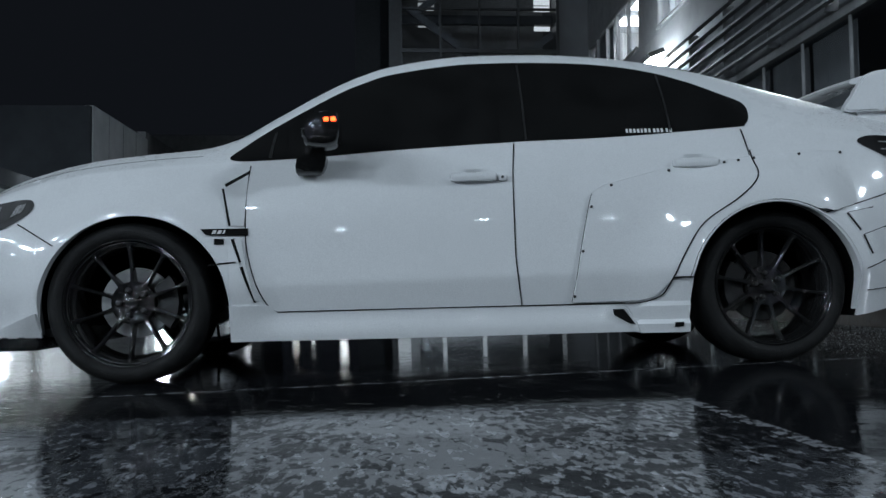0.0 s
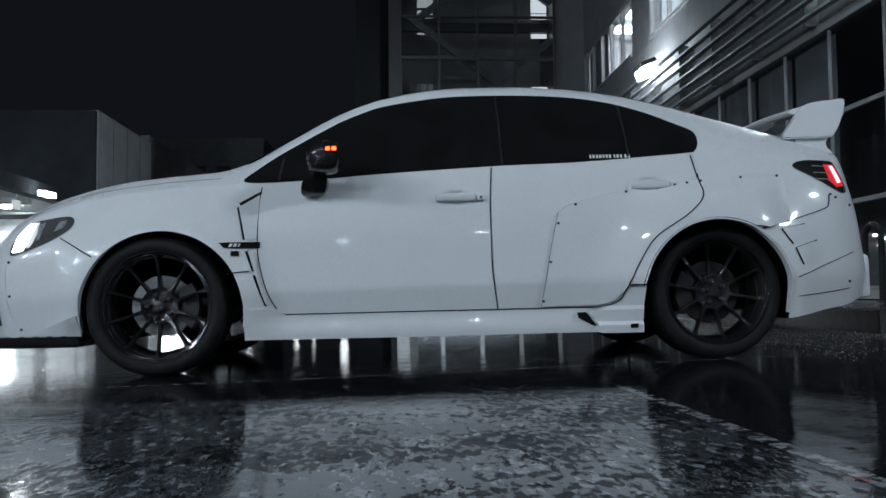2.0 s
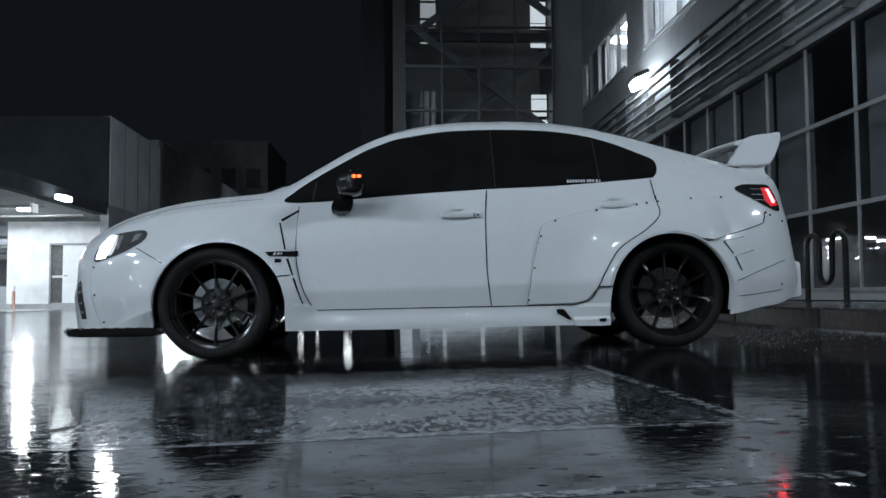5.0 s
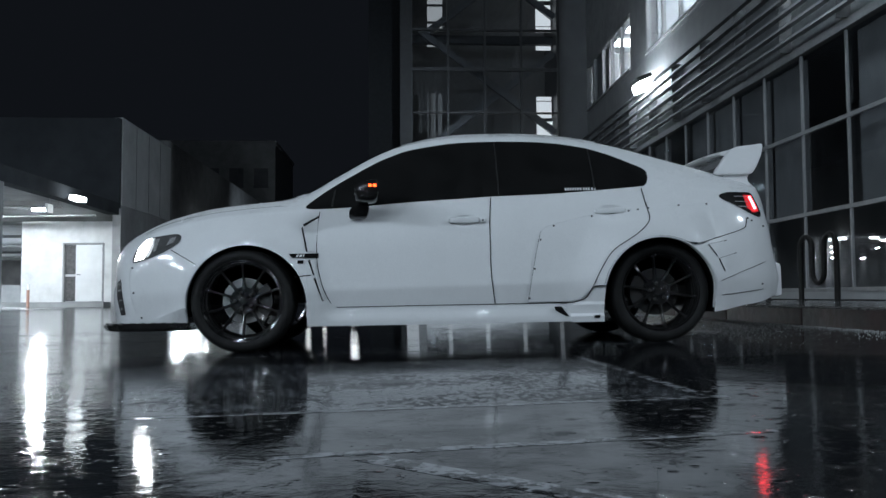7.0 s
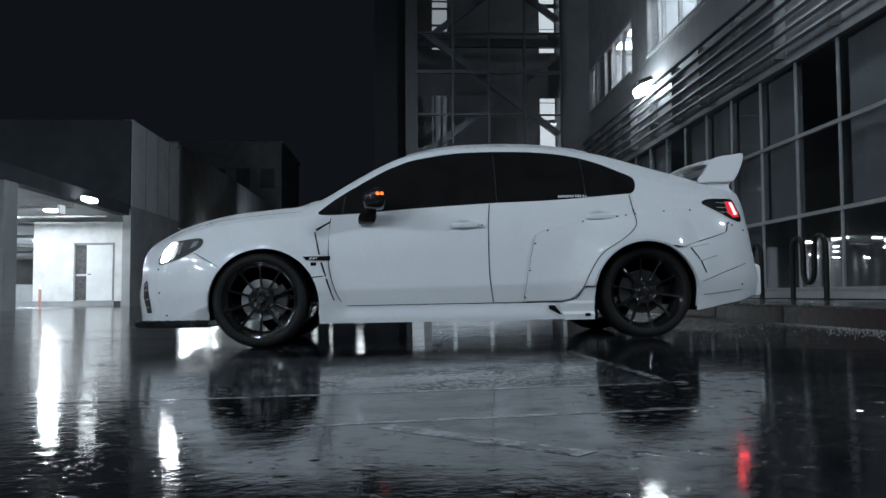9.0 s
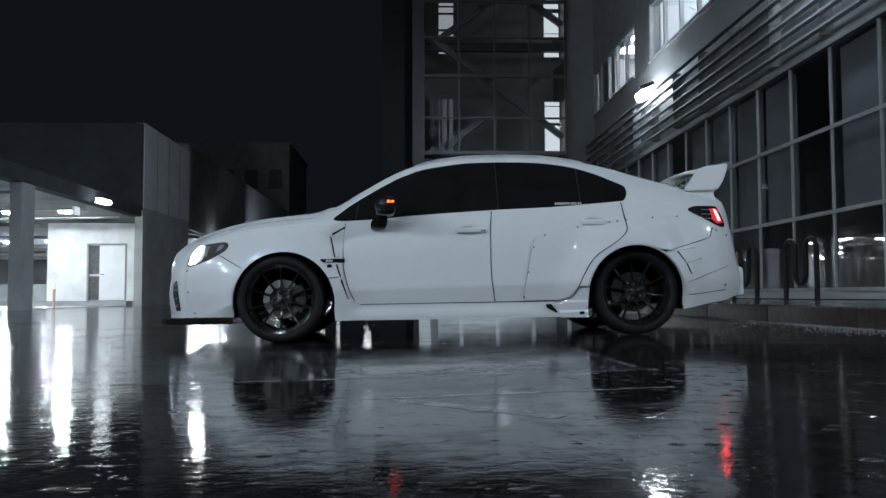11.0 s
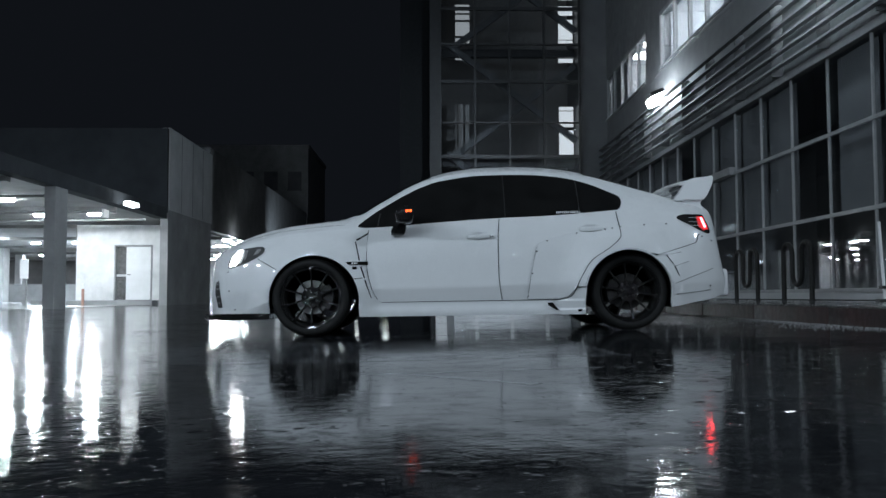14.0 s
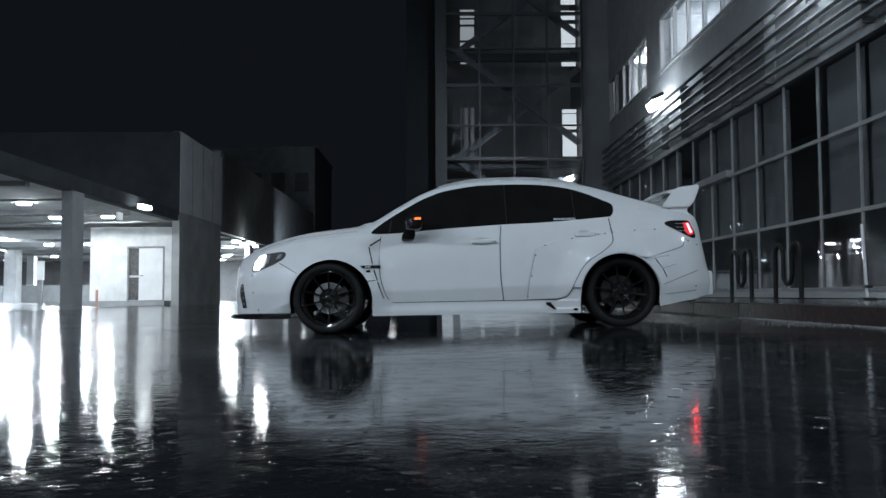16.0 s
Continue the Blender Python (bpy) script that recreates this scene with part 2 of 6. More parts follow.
    crown = ramp_node(nodes, links, ragged, [(0.16, grey(1)), (0.34, grey(0))]).outputs["Color"]
    some = ramp_node(nodes, links, rnd.outputs[2], [(0.50, grey(0)), (0.53, grey(1))]).outputs["Color"]
    open_lot = ramp_node(nodes, links, M("MULTIPLY", M("ADD", xyz.outputs[1], 6.0), 0.25), [(0.55, grey(1)), (0.90, grey(0))]).outputs["Color"]
    bared = ramp_node(nodes, links, M("MULTIPLY", M("ADD", xyz.outputs[0], 2.0), 0.25), [(0.15, grey(0.3)), (0.50, grey(0.3)), (0.70, grey(1))]).outputs["Color"]
    open_lot = M("MAXIMUM", M("MULTIPLY", open_lot, bared), M("MULTIPLY", gutter, 0.9))
    stone = M("MULTIPLY", M("MULTIPLY", M("MULTIPLY", M("ADD", lean_x, lean_y), crown), some), M("MULTIPLY", open_lot, M("SUBTRACT", 1.0, bay)))
    stones = nodes.new("ShaderNodeBump")
    stones.inputs["Strength"].default_value, stones.inputs["Distance"].default_value = 1.0, 1.0
    links.new(stone, stones.inputs["Height"])
    links.new(wave.outputs["Normal"], stones.inputs["Normal"])
    links.new(stones.outputs["Normal"], bsdf.inputs["Normal"])
    return m


def worn_paint():
    """Road paint worn through to the asphalt in flakes, wet."""
    m, nodes, links, bsdf = material("worn_road_paint")
    t = noise_node(nodes, links, 24, 9, 0.72)
    r = ramp_node(nodes, links, t.outputs["Fac"], [(0.475, (0.012, 0.013, 0.015)), (0.545, (0.33, 0.34, 0.36))])
    links.new(r.outputs["Color"], bsdf.inputs["Base Color"])
    bsdf.inputs["Roughness"].default_value = 0.10
    bsdf.inputs["IOR"].default_value = 1.36
    bsdf.inputs["Specular IOR Level"].default_value = 0.22
    bump_node(nodes, links, bsdf, t.outputs["Fac"], 0.15, 0.002)
    return m


def window_pane(name, tint):
    """Thin clear or tinted pane: a see-through sheet with a Fresnel reflection."""
    m, nodes, links, bsdf = material(name)
    out = nodes["Material Output"]
    nodes.remove(bsdf)
    clear, gloss, mix, fr, power, scale = (nodes.new(k) for k in ("ShaderNodeBsdfTransparent", "ShaderNodeBsdfGlossy", "ShaderNodeMixShader", "ShaderNodeLayerWeight", "ShaderNodeMath", "ShaderNodeMath"))
    clear.inputs["Color"].default_value = (*tint, 1)
    gloss.inputs["Roughness"].default_value = 0.015
    wave = noise_node(nodes, links, 1.2, 2, 0.5)
    bend = nodes.new("ShaderNodeBump")
    bend.inputs["Strength"].default_value, bend.inputs["Distance"].default_value = 0.012, 0.05
    links.new(wave.outputs["Fac"], bend.inputs["Height"])
    links.new(bend.outputs["Normal"], gloss.inputs["Normal"])
    fr.inputs["Blend"].default_value = 0.5
    power.operation, scale.operation = "POWER", "MULTIPLY_ADD"
    power.inputs[1].default_value = 5.0
    scale.inputs[1].default_value, scale.inputs[2].default_value = 0.95, 0.045
    links.new(fr.outputs["Facing"], power.inputs[0])
    links.new(power.outputs[0], scale.inputs[0])
    links.new(scale.outputs[0], mix.inputs[0])
    links.new(clear.outputs[0], mix.inputs[1])
    links.new(gloss.outputs[0], mix.inputs[2])
    links.new(mix.outputs[0], out.inputs["Surface"])
    return m


def rain_beads(nodes, links, bsdf, strength):
    """Beads of water of two sizes standing on a surface."""
    co = nodes.new("ShaderNodeTexCoord")
    total = None
    for scale, reach in ((70, 0.26), (190, 0.32)):
        drops = nodes.new("ShaderNodeTexVoronoi")
        drops.inputs["Scale"].default_value = scale
        links.new(co.outputs["Object"], drops.inputs["Vector"])
        bead = ramp_node(nodes, links, drops.outputs["Distance"], [(0.0, grey(1)), (reach, grey(0))]).outputs["Color"]
        total = bead if total is None else math_node(nodes, links, "ADD", total, math_node(nodes, links, "MULTIPLY", bead, 0.5))
    bump_node(nodes, links, bsdf, total, strength, 0.002)


def car_paint():
    m, nodes, links, bsdf = material("wet_white_paint")
    film = noise_node(nodes, links, 260, 4, 0.7)
    tone = ramp_node(nodes, links, film.outputs["Fac"], [(0.35, (0.72, 0.73, 0.74)), (0.65, (0.84, 0.85, 0.86))])
    links.new(tone.outputs["Color"], bsdf.inputs["Base Color"])
    t = noise_node(nodes, links, 3.0)
    r = ramp_node(nodes, links, t.outputs["Fac"], [(0.3, grey(0.22)), (0.7, grey(0.34))])
    links.new(r.outputs["Color"], bsdf.inputs["Roughness"])
    bsdf.inputs["Specular IOR Level"].default_value = 0.15
    bsdf.inputs["Coat Weight"].default_value = 1.0
    bsdf.inputs["Coat Roughness"].default_value = 0.03
    # water beads stand close on the faces that look up and break their gloss; upright faces shed them
    geo, way = nodes.new("ShaderNodeNewGeometry"), nodes.new("ShaderNodeSeparateXYZ")
    links.new(geo.outputs["Normal"], way.inputs[0])
    gloss = ramp_node(nodes, links, way.outputs[2], [(0.28, grey(1.0)), (0.52, grey(0.08))]).outputs["Color"]
    links.new(gloss, bsdf.inputs["Coat Weight"])
    rain_beads(nodes, links, bsdf, 0.35)
    return m


def gloss_wet(name, colour, rough, strength, spec=0.5, metal=0.0):
    """A dark glossy surface under rain beads."""
    m, nodes, links, bsdf = material(name)
    t = noise_node(nodes, links, 6.0)
    r = ramp_node(nodes, links, t.outputs["Fac"], [(0.3, grey(colour * 0.75)), (0.7, grey(colour * 1.25))])
    links.new(r.outputs["Color"], bsdf.inputs["Base Color"])
    bsdf.inputs["Roughness"].default_value, bsdf.inputs["Metallic"].default_value = rough, metal
    bsdf.inputs["Specular IOR Level"].default_value = spec
    rain_beads(nodes, links, bsdf, strength)
    return m


ASPHALT, ROAD_PAINT = wet_asphalt(), worn_paint()
WHITE = car_paint()
BLACK_GLOSS = gloss_wet("black_gloss_trim", 0.012, 0.09, 0.4)
BLACK_MATT = plain("black_plastic", grey(0.010), grey(0.018), 0.55, bump=0.1)
GAP = plain("panel_gap_shadow", grey(0.006), grey(0.010), 0.8, spec=0.08)
RUBBER = plain("wet_tyre_rubber", grey(0.008), grey(0.016), 0.55, bump=0.35, bump_scale=120, spec=0.18)
WHEEL_BLACK = gloss_wet("gloss_black_alloy", 0.010, 0.10, 0.9, 1.0)
STEEL = plain("brushed_steel", grey(0.045), grey(0.08), 0.5, metal=0.35, scale=20)
DISC = plain("bare_brake_steel", grey(0.30), grey(0.42), 0.45, metal=0.3, scale=30)
CALIPER = plain("dark_caliper", grey(0.03), grey(0.05), 0.4, metal=0.4)
TINT = gloss_wet("dark_tinted_glass", 0.011, 0.03, 0.12)
SILVER = plain("silver_reflector", grey(0.25), grey(0.45), 0.25, metal=0.3, scale=40)
LENS = plain("smoked_lens", grey(0.06), grey(0.13), 0.06, rough_var=0.03, coat=1.0)
TAIL_LENS = plain("dark_tail_lens", grey(0.012), grey(0.03), 0.06, rough_var=0.03, coat=1.0)
CHROME = plain("chrome", grey(0.6), grey(0.7), 0.12, metal=1.0, rough_var=0.04)
STICKER = plain("white_sticker", grey(0.7), grey(0.78), 0.5)
HEADLIGHT = glow("lit_headlight", (0.92, 0.97, 1.0), 45)
TAILLIGHT = glow("lit_tail_lamp", (1.0, 0.05, 0.06), 26.0)
RED_GLOW = glow("lit_red_lens", (1.0, 0.03, 0.045), 0.55)
INDICATOR = glow("amber_indicator", (1.0, 0.062, 0.012), 8.0)
LAMP = glow("lit_lamp", (0.86, 0.95, 1.0), 9)
FLOOD = glow("lit_flood_lamp", (0.86, 0.95, 1.0), 120)
CEILING_LAMP = glow("lit_ceiling_lamp", (0.86, 0.95, 1.0), 300)
ROOM_LAMP = glow("lit_office_lamp", (0.95, 0.98, 1.0), 22)
LIT_PANEL = glow("lit_stair_window", (0.90, 0.96, 1.0), 0.95)
SOFT_PANEL = glow("half_lit_stair_window", (0.90, 0.96, 1.0), 0.38)
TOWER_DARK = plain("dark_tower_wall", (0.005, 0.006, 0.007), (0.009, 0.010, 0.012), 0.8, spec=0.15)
PIER = plain("dark_cladding", (0.013, 0.014, 0.016), (0.020, 0.022, 0.025), 0.6)
GARAGE_FLOOD = glow("lit_garage_flood", (0.86, 0.95, 1.0), 14)
DIM_PANEL = glow("dim_stair_window", (0.9, 0.96, 1.0), 0.045)
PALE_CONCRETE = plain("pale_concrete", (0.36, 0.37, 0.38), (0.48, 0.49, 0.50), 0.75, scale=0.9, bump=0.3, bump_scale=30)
WET_SLAB = plain("wet_concrete_floor", (0.26, 0.265, 0.27), (0.36, 0.365, 0.37), 0.16, scale=1.1, bump=0.12, bump_scale=40)
CONCRETE = plain("damp_concrete", (0.16, 0.165, 0.17), (0.24, 0.245, 0.25), 0.75, scale=1.3, bump=0.3, bump_scale=40)
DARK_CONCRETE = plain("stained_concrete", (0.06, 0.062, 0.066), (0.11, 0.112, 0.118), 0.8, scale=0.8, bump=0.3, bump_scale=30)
KERB = plain("wet_kerb", (0.020, 0.020, 0.021), (0.042, 0.040, 0.040), 0.5, scale=3, spec=0.3, bump=0.2, bump_scale=50)
RED_KERB = plain("worn_red_kerb_paint", (0.018, 0.017, 0.017), (0.046, 0.025, 0.023), 0.5, scale=4, spec=0.3, bump=0.2, bump_scale=50)
PAVING = plain("wet_paving", (0.08, 0.08, 0.085), (0.14, 0.14, 0.145), 0.11, rough_var=0.07, scale=1.5, bump=0.15, bump_scale=60)
PAINTED_WALL = plain("white_painted_block", (0.40, 0.406, 0.413), (0.58, 0.587, 0.595), 0.7, scale=1.6, bump=0.15, bump_scale=25)
CLADDING = plain("grey_metal_cladding", (0.20, 0.205, 0.21), (0.26, 0.265, 0.27), 0.45, scale=0.9, bump=0.03, bump_scale=20, metal=0.2)
ALUMINIUM = plain("aluminium_frame", (0.25, 0.255, 0.26), (0.34, 0.345, 0.35), 0.5, metal=0.3, scale=5)
SLAT = plain("aluminium_slat", (0.19, 0.195, 0.20), (0.25, 0.255, 0.26), 0.55, metal=0.2, scale=3)
BLIND = plain("window_blind", (0.12, 0.123, 0.126), (0.18, 0.183, 0.186), 0.8, scale=2)
ROOM = plain("office_wall", (0.62, 0.63, 0.64), (0.7, 0.71, 0.72), 0.8)
# walls of unlit rooms, with the darkness put into their base colour
DARK_ROOM = plain("room_darkened_as_unlit", grey(0.10), grey(0.15), 0.9)
PANE = window_pane("office_glass", (0.84, 0.86, 0.88))
STEEL_BLACK = plain("black_painted_steel", grey(0.008), grey(0.014), 0.35, coat=0.3)
RACK_BLACK = plain("black_coated_tube", grey(0.010), grey(0.016), 0.55, spec=0.2)
GREY_STEEL = plain("grey_painted_steel", (0.16, 0.165, 0.17), (0.22, 0.225, 0.23), 0.5)
TOWER_STEEL = plain("tower_steel", (0.018, 0.020, 0.023), (0.030, 0.033, 0.037), 0.5)
TOWER_BRACE = plain("tower_brace_steel", (0.065, 0.069, 0.075), (0.10, 0.105, 0.113), 0.5)
# the shade in the louvre gaps is put into this wall and bracket colour
LOUVRE_BACK = plain("louvre_wall_darkened", (0.085, 0.089, 0.094), (0.125, 0.13, 0.136), 0.6)
# garage wall darkened: the lack of lamp light is put into its base colour
DARKENED_WALL = plain("wall_darkened_as_unlit", (0.036, 0.040, 0.045), (0.062, 0.067, 0.074), 0.9, scale=0.5, spec=0.08)
GRIT = plain("wet_grit", (0.16, 0.16, 0.16), (0.42, 0.42, 0.43), 0.14, scale=60, spec=0.9)
WET_EDGE = plain("wet_kerb_edge", grey(0.03), grey(0.09), 0.22, scale=40, rough_var=0.15, spec=1.0, bump=0.9, bump_scale=90)
ORANGE = plain("faded_orange_plastic", (0.30, 0.16, 0.12), (0.38, 0.21, 0.16), 0.5)
STEEL_DOOR = plain("pale_painted_door", (0.50, 0.51, 0.52), (0.58, 0.59, 0.60), 0.45, scale=2)
FIN_LOW = plain("darker_fin_concrete", (0.20, 0.204, 0.21), (0.31, 0.314, 0.32), 0.7, scale=0.9, bump=0.3, bump_scale=30)
# tower end wall lightened: the flood lamp's halo is put into its colour
TOWER_SIDE = plain("halo_lit_tower_wall", (0.10, 0.105, 0.112), (0.15, 0.155, 0.165), 0.7, scale=0.6, spec=0.2)
LAMP_BOWL = glow("self_glowing_lamp_bowl", (0.88, 0.95, 1.0), 0.7)
COLUMN = plain("grey_concrete_column", (0.26, 0.265, 0.27), (0.36, 0.365, 0.37), 0.75, scale=1.1, bump=0.25, bump_scale=35)
SIGN = plain("white_sign", grey(0.65), grey(0.75), 0.5)

# ---- mesh helpers ----


def mesh_of(bm, name, mat, smooth=None):
    bmesh.ops.recalc_face_normals(bm, faces=bm.faces)
    me = bpy.data.meshes.new(name)
    bm.to_mesh(me)
    bm.free()
    me.materials.append(mat)
    if smooth is not None:
        for p in me.polygons:
            p.use_smooth = True
        me.set_sharp_from_angle(angle=radians(smooth))
    return me


def part(name, bm, mat, parent, label="", smooth=None):
    ob = new(name, mesh_of(bm, name, mat, smooth))
    ob.parent = parent
    if label:
        ob["label"] = label
    return ob


def thing(name, bm, mat, label, category, kind="", smooth=None, group=""):
    return tagged(new(name, mesh_of(bm, name, mat, smooth)), label, category, group, kind)


def stand(name, x, y, z, label, category, group="", kind=""):
    ob = new(name)
    ob.empty_display_size = 0.1
    ob.matrix_world = pose(x, y, z)
    return tagged(ob, label, category, group, kind)


def share(name, me, parent, x, y, z, rz=0.0, ry=0.0):
    ob = new(name, me)
    ob.parent = parent
    ob.location = (x, y, z)
    ob.rotation_euler = (0, radians(ry), radians(rz))
    return ob


def box(bm, x0, x1, y0, y1, z0, z1, bevel=0.0):
    m = Matrix.LocRotScale(((x0 + x1) / 2, (y0 + y1) / 2, (z0 + z1) / 2), None, (abs(x1 - x0), abs(y1 - y0), abs(z1 - z0)))
    made = bmesh.ops.create_cube(bm, size=1, matrix=m)
    if bevel:
        edges = {e for v in made["verts"] for e in v.link_edges}
        bmesh.ops.bevel(bm, geom=list(edges), offset=bevel, segments=2, affect="EDGES", profile=0.5)
    return bm


def boxed(x0, x1, y0, y1, z0, z1, bevel=0.0):
    return box(bmesh.new(), x0, x1, y0, y1, z0, z1, bevel)


def rod(bm, a, b, r, segments=10, r2=None):
    a, b = Vector(a), Vector(b)
    d = b - a
    m = Matrix.Translation((a + b) / 2) @ d.to_track_quat("Z", "Y").to_matrix().to_4x4()
    bmesh.ops.create_cone(bm, cap_ends=True, segments=segments, radius1=r, radius2=r if r2 is None else r2, depth=d.length, matrix=m)
    return bm


def beam(bm, a, b, w, h):
    """A straight bar of w by h from a to b."""
    a, b = Vector(a), Vector(b)
    d = b - a
    m = Matrix.Translation((a + b) / 2) @ d.to_track_quat("X", "Z").to_matrix().to_4x4() @ Matrix.Diagonal((d.length, w, h, 1))
    bmesh.ops.create_cube(bm, size=1, matrix=m)
    return bm


def lathe(profile, segments=48, closed=False):
    """Turn a profile of (radius, offset along y) round the y axis."""
    bm = bmesh.new()
    rings = []
    for r, y in profile:
        rings.append([bm.verts.new((r * math.cos(2 * math.pi * i / segments), y, r * math.sin(2 * math.pi * i / segments))) for i in range(segments)])
    pairs = list(zip(rings, rings[1:])) + ([(rings[-1], rings[0])] if closed else [])
    for p, q in pairs:
        for i in range(segments):
            j = (i + 1) % segments
            bm.faces.new((p[i], p[j], q[j], q[i]))
    if not closed:
        for ring in (rings[0], rings[-1]):
            bm.faces.new(ring)
    return bm


def tube(points, r, segments=8):
    """A bent round bar through the points."""
    bm = bmesh.new()
    pts = [Vector(p) for p in points]
    rings = []
    for i, p in enumerate(pts):
        d = (pts[min(i + 1, len(pts) - 1)] - pts[max(i - 1, 0)]).normalized()
        u = d.orthogonal().normalized() if i == 0 else (u - d * u.dot(d)).normalized()
        w = d.cross(u)
        rings.append([bm.verts.new(p + r * (math.cos(a) * u + math.sin(a) * w)) for a in (2 * math.pi * k / segments for k in range(segments))])
    for p, q in zip(rings, rings[1:]):
        for i in range(segments):
            j = (i + 1) % segments
            bm.faces.new((p[i], p[j], q[j], q[i]))
    bm.faces.new(rings[0])
    bm.faces.new(rings[-1])
    return bm


# ---- the lot ----
def build_ground():
    xs = [-600, -60, -20] + [-6 + 0.25 * i for i in range(57)] + [12, 30, 600]
    ys = [-500, -60, -12, -6, -3, 0, 3, 8, 16, 40, 100, 700]
    bm = bmesh.new()
    grid = [[bm.verts.new((x, y, ground_z(min(x, 8.0)))) for y in ys] for x in xs]
    for i in range(len(xs) - 1):
        for j in range(len(ys) - 1):
            bm.faces.new((grid[i][j], grid[i + 1][j], grid[i + 1][j + 1], grid[i][j + 1]))
    thing("ground", bm, ASPHALT, "dark wet asphalt car park with mirror-like puddles", "ground", "structure", smooth=30)


build_ground()


def painted_line(name, a, b, width, label):
    """A thin layer of road paint on the sloping lot, from a to b."""
    n = 24
    a, b = Vector((*a, 0)), Vector((*b, 0))
    side_way = (b - a).normalized().cross(Vector((0, 0, 1))) * width / 2
    bm = bmesh.new()
    rows = []
    for i in range(n + 1):
        p = a.lerp(b, i / n)
        rows.append([bm.verts.new((q.x, q.y, ground_z(q.x) + h)) for q, h in ((p - side_way, 0.0005), (p - side_way * 0.5, 0.0010), (p + side_way * 0.5, 0.0010), (p + side_way, 0.0005))])
    for p, q in zip(rows, rows[1:]):
        for k in range(3):
            bm.faces.new((p[k], p[k + 1], q[k + 1], q[k]))
    thing(name, bm, ROAD_PAINT, label, "road marking", "structure")


painted_line("road_marking", (0.57, -1.85), (0.60, -3.60), 0.045, "worn white parking line on wet asphalt")
painted_line("road_marking", (0.66, -3.56), (-1.6, -3.72), 0.055, "worn white parking line on wet asphalt")
painted_line("road_marking", (-1.62, -1.345), (2.6, -0.62), 0.030, "thin pale seam line on wet asphalt")
painted_line("road_marking", (-0.42, -4.38), (0.02, -4.83), 0.07, "worn white parking line on wet asphalt")
painted_line("road_marking", (-0.62, -4.34), (0.52, -4.20), 0.05, "faint worn white line on wet asphalt")

# ---- kerb and pavement ----
KX, PZ = 2.78, 0.25


def build_kerb():
    base = stand("kerb", KX, 0, 0, "low wet concrete kerb with worn red paint", "kerb", kind="structure")
    stone = mesh_of(boxed(0.0, 0.16, -0.745, 0.745, -0.2, PZ, 0.018), "kerb_stone", KERB, 40)
    red = mesh_of(boxed(0.0, 0.16, -0.745, 0.745, -0.2, PZ, 0.018), "kerb_stone", RED_KERB, 40)
    wet = mesh_of(boxed(-0.003, 0.045, -0.743, 0.743, PZ - 0.014, PZ + 0.004, 0.006), "wet_edge", WET_EDGE, 60)
    for i in range(26):
        y = -17 + 1.5 * i
        block = share("kerb_stone", red if -4 < y < 7 else stone, base, 0, y, 0.002 * ((i * 7) % 3 - 1))
        share("wet_edge", wet, block, 0, 0, 0)


build_kerb()


def build_pavement():
    base = stand("pavement", KX + 0.16, 0, 0, "wet grey concrete pavement beside the office", "pavement", kind="structure")
    slab = mesh_of(boxed(0, 1.52, 0, 1.49, -0.1, PZ + 0.002, 0.006), "paving_slab", PAVING)
    for i in range(26):
        for j in range(2):
            share("paving_slab", slab, base, 0.01 + 1.53 * j, -17 + 1.5 * i, 0.004 * ((i * 5 + j * 3) % 3) / 3)
    part("bedding", boxed(-0.02, 3.2, -18, 24, -0.15, PZ - 0.02), KERB, base)


build_pavement()

# ---- office building ----
FX = 6.03
BAY, Y0 = 1.339, 5.29
SILL, T1, T2, HEAD = 0.41, 1.593, 2.885, 4.12


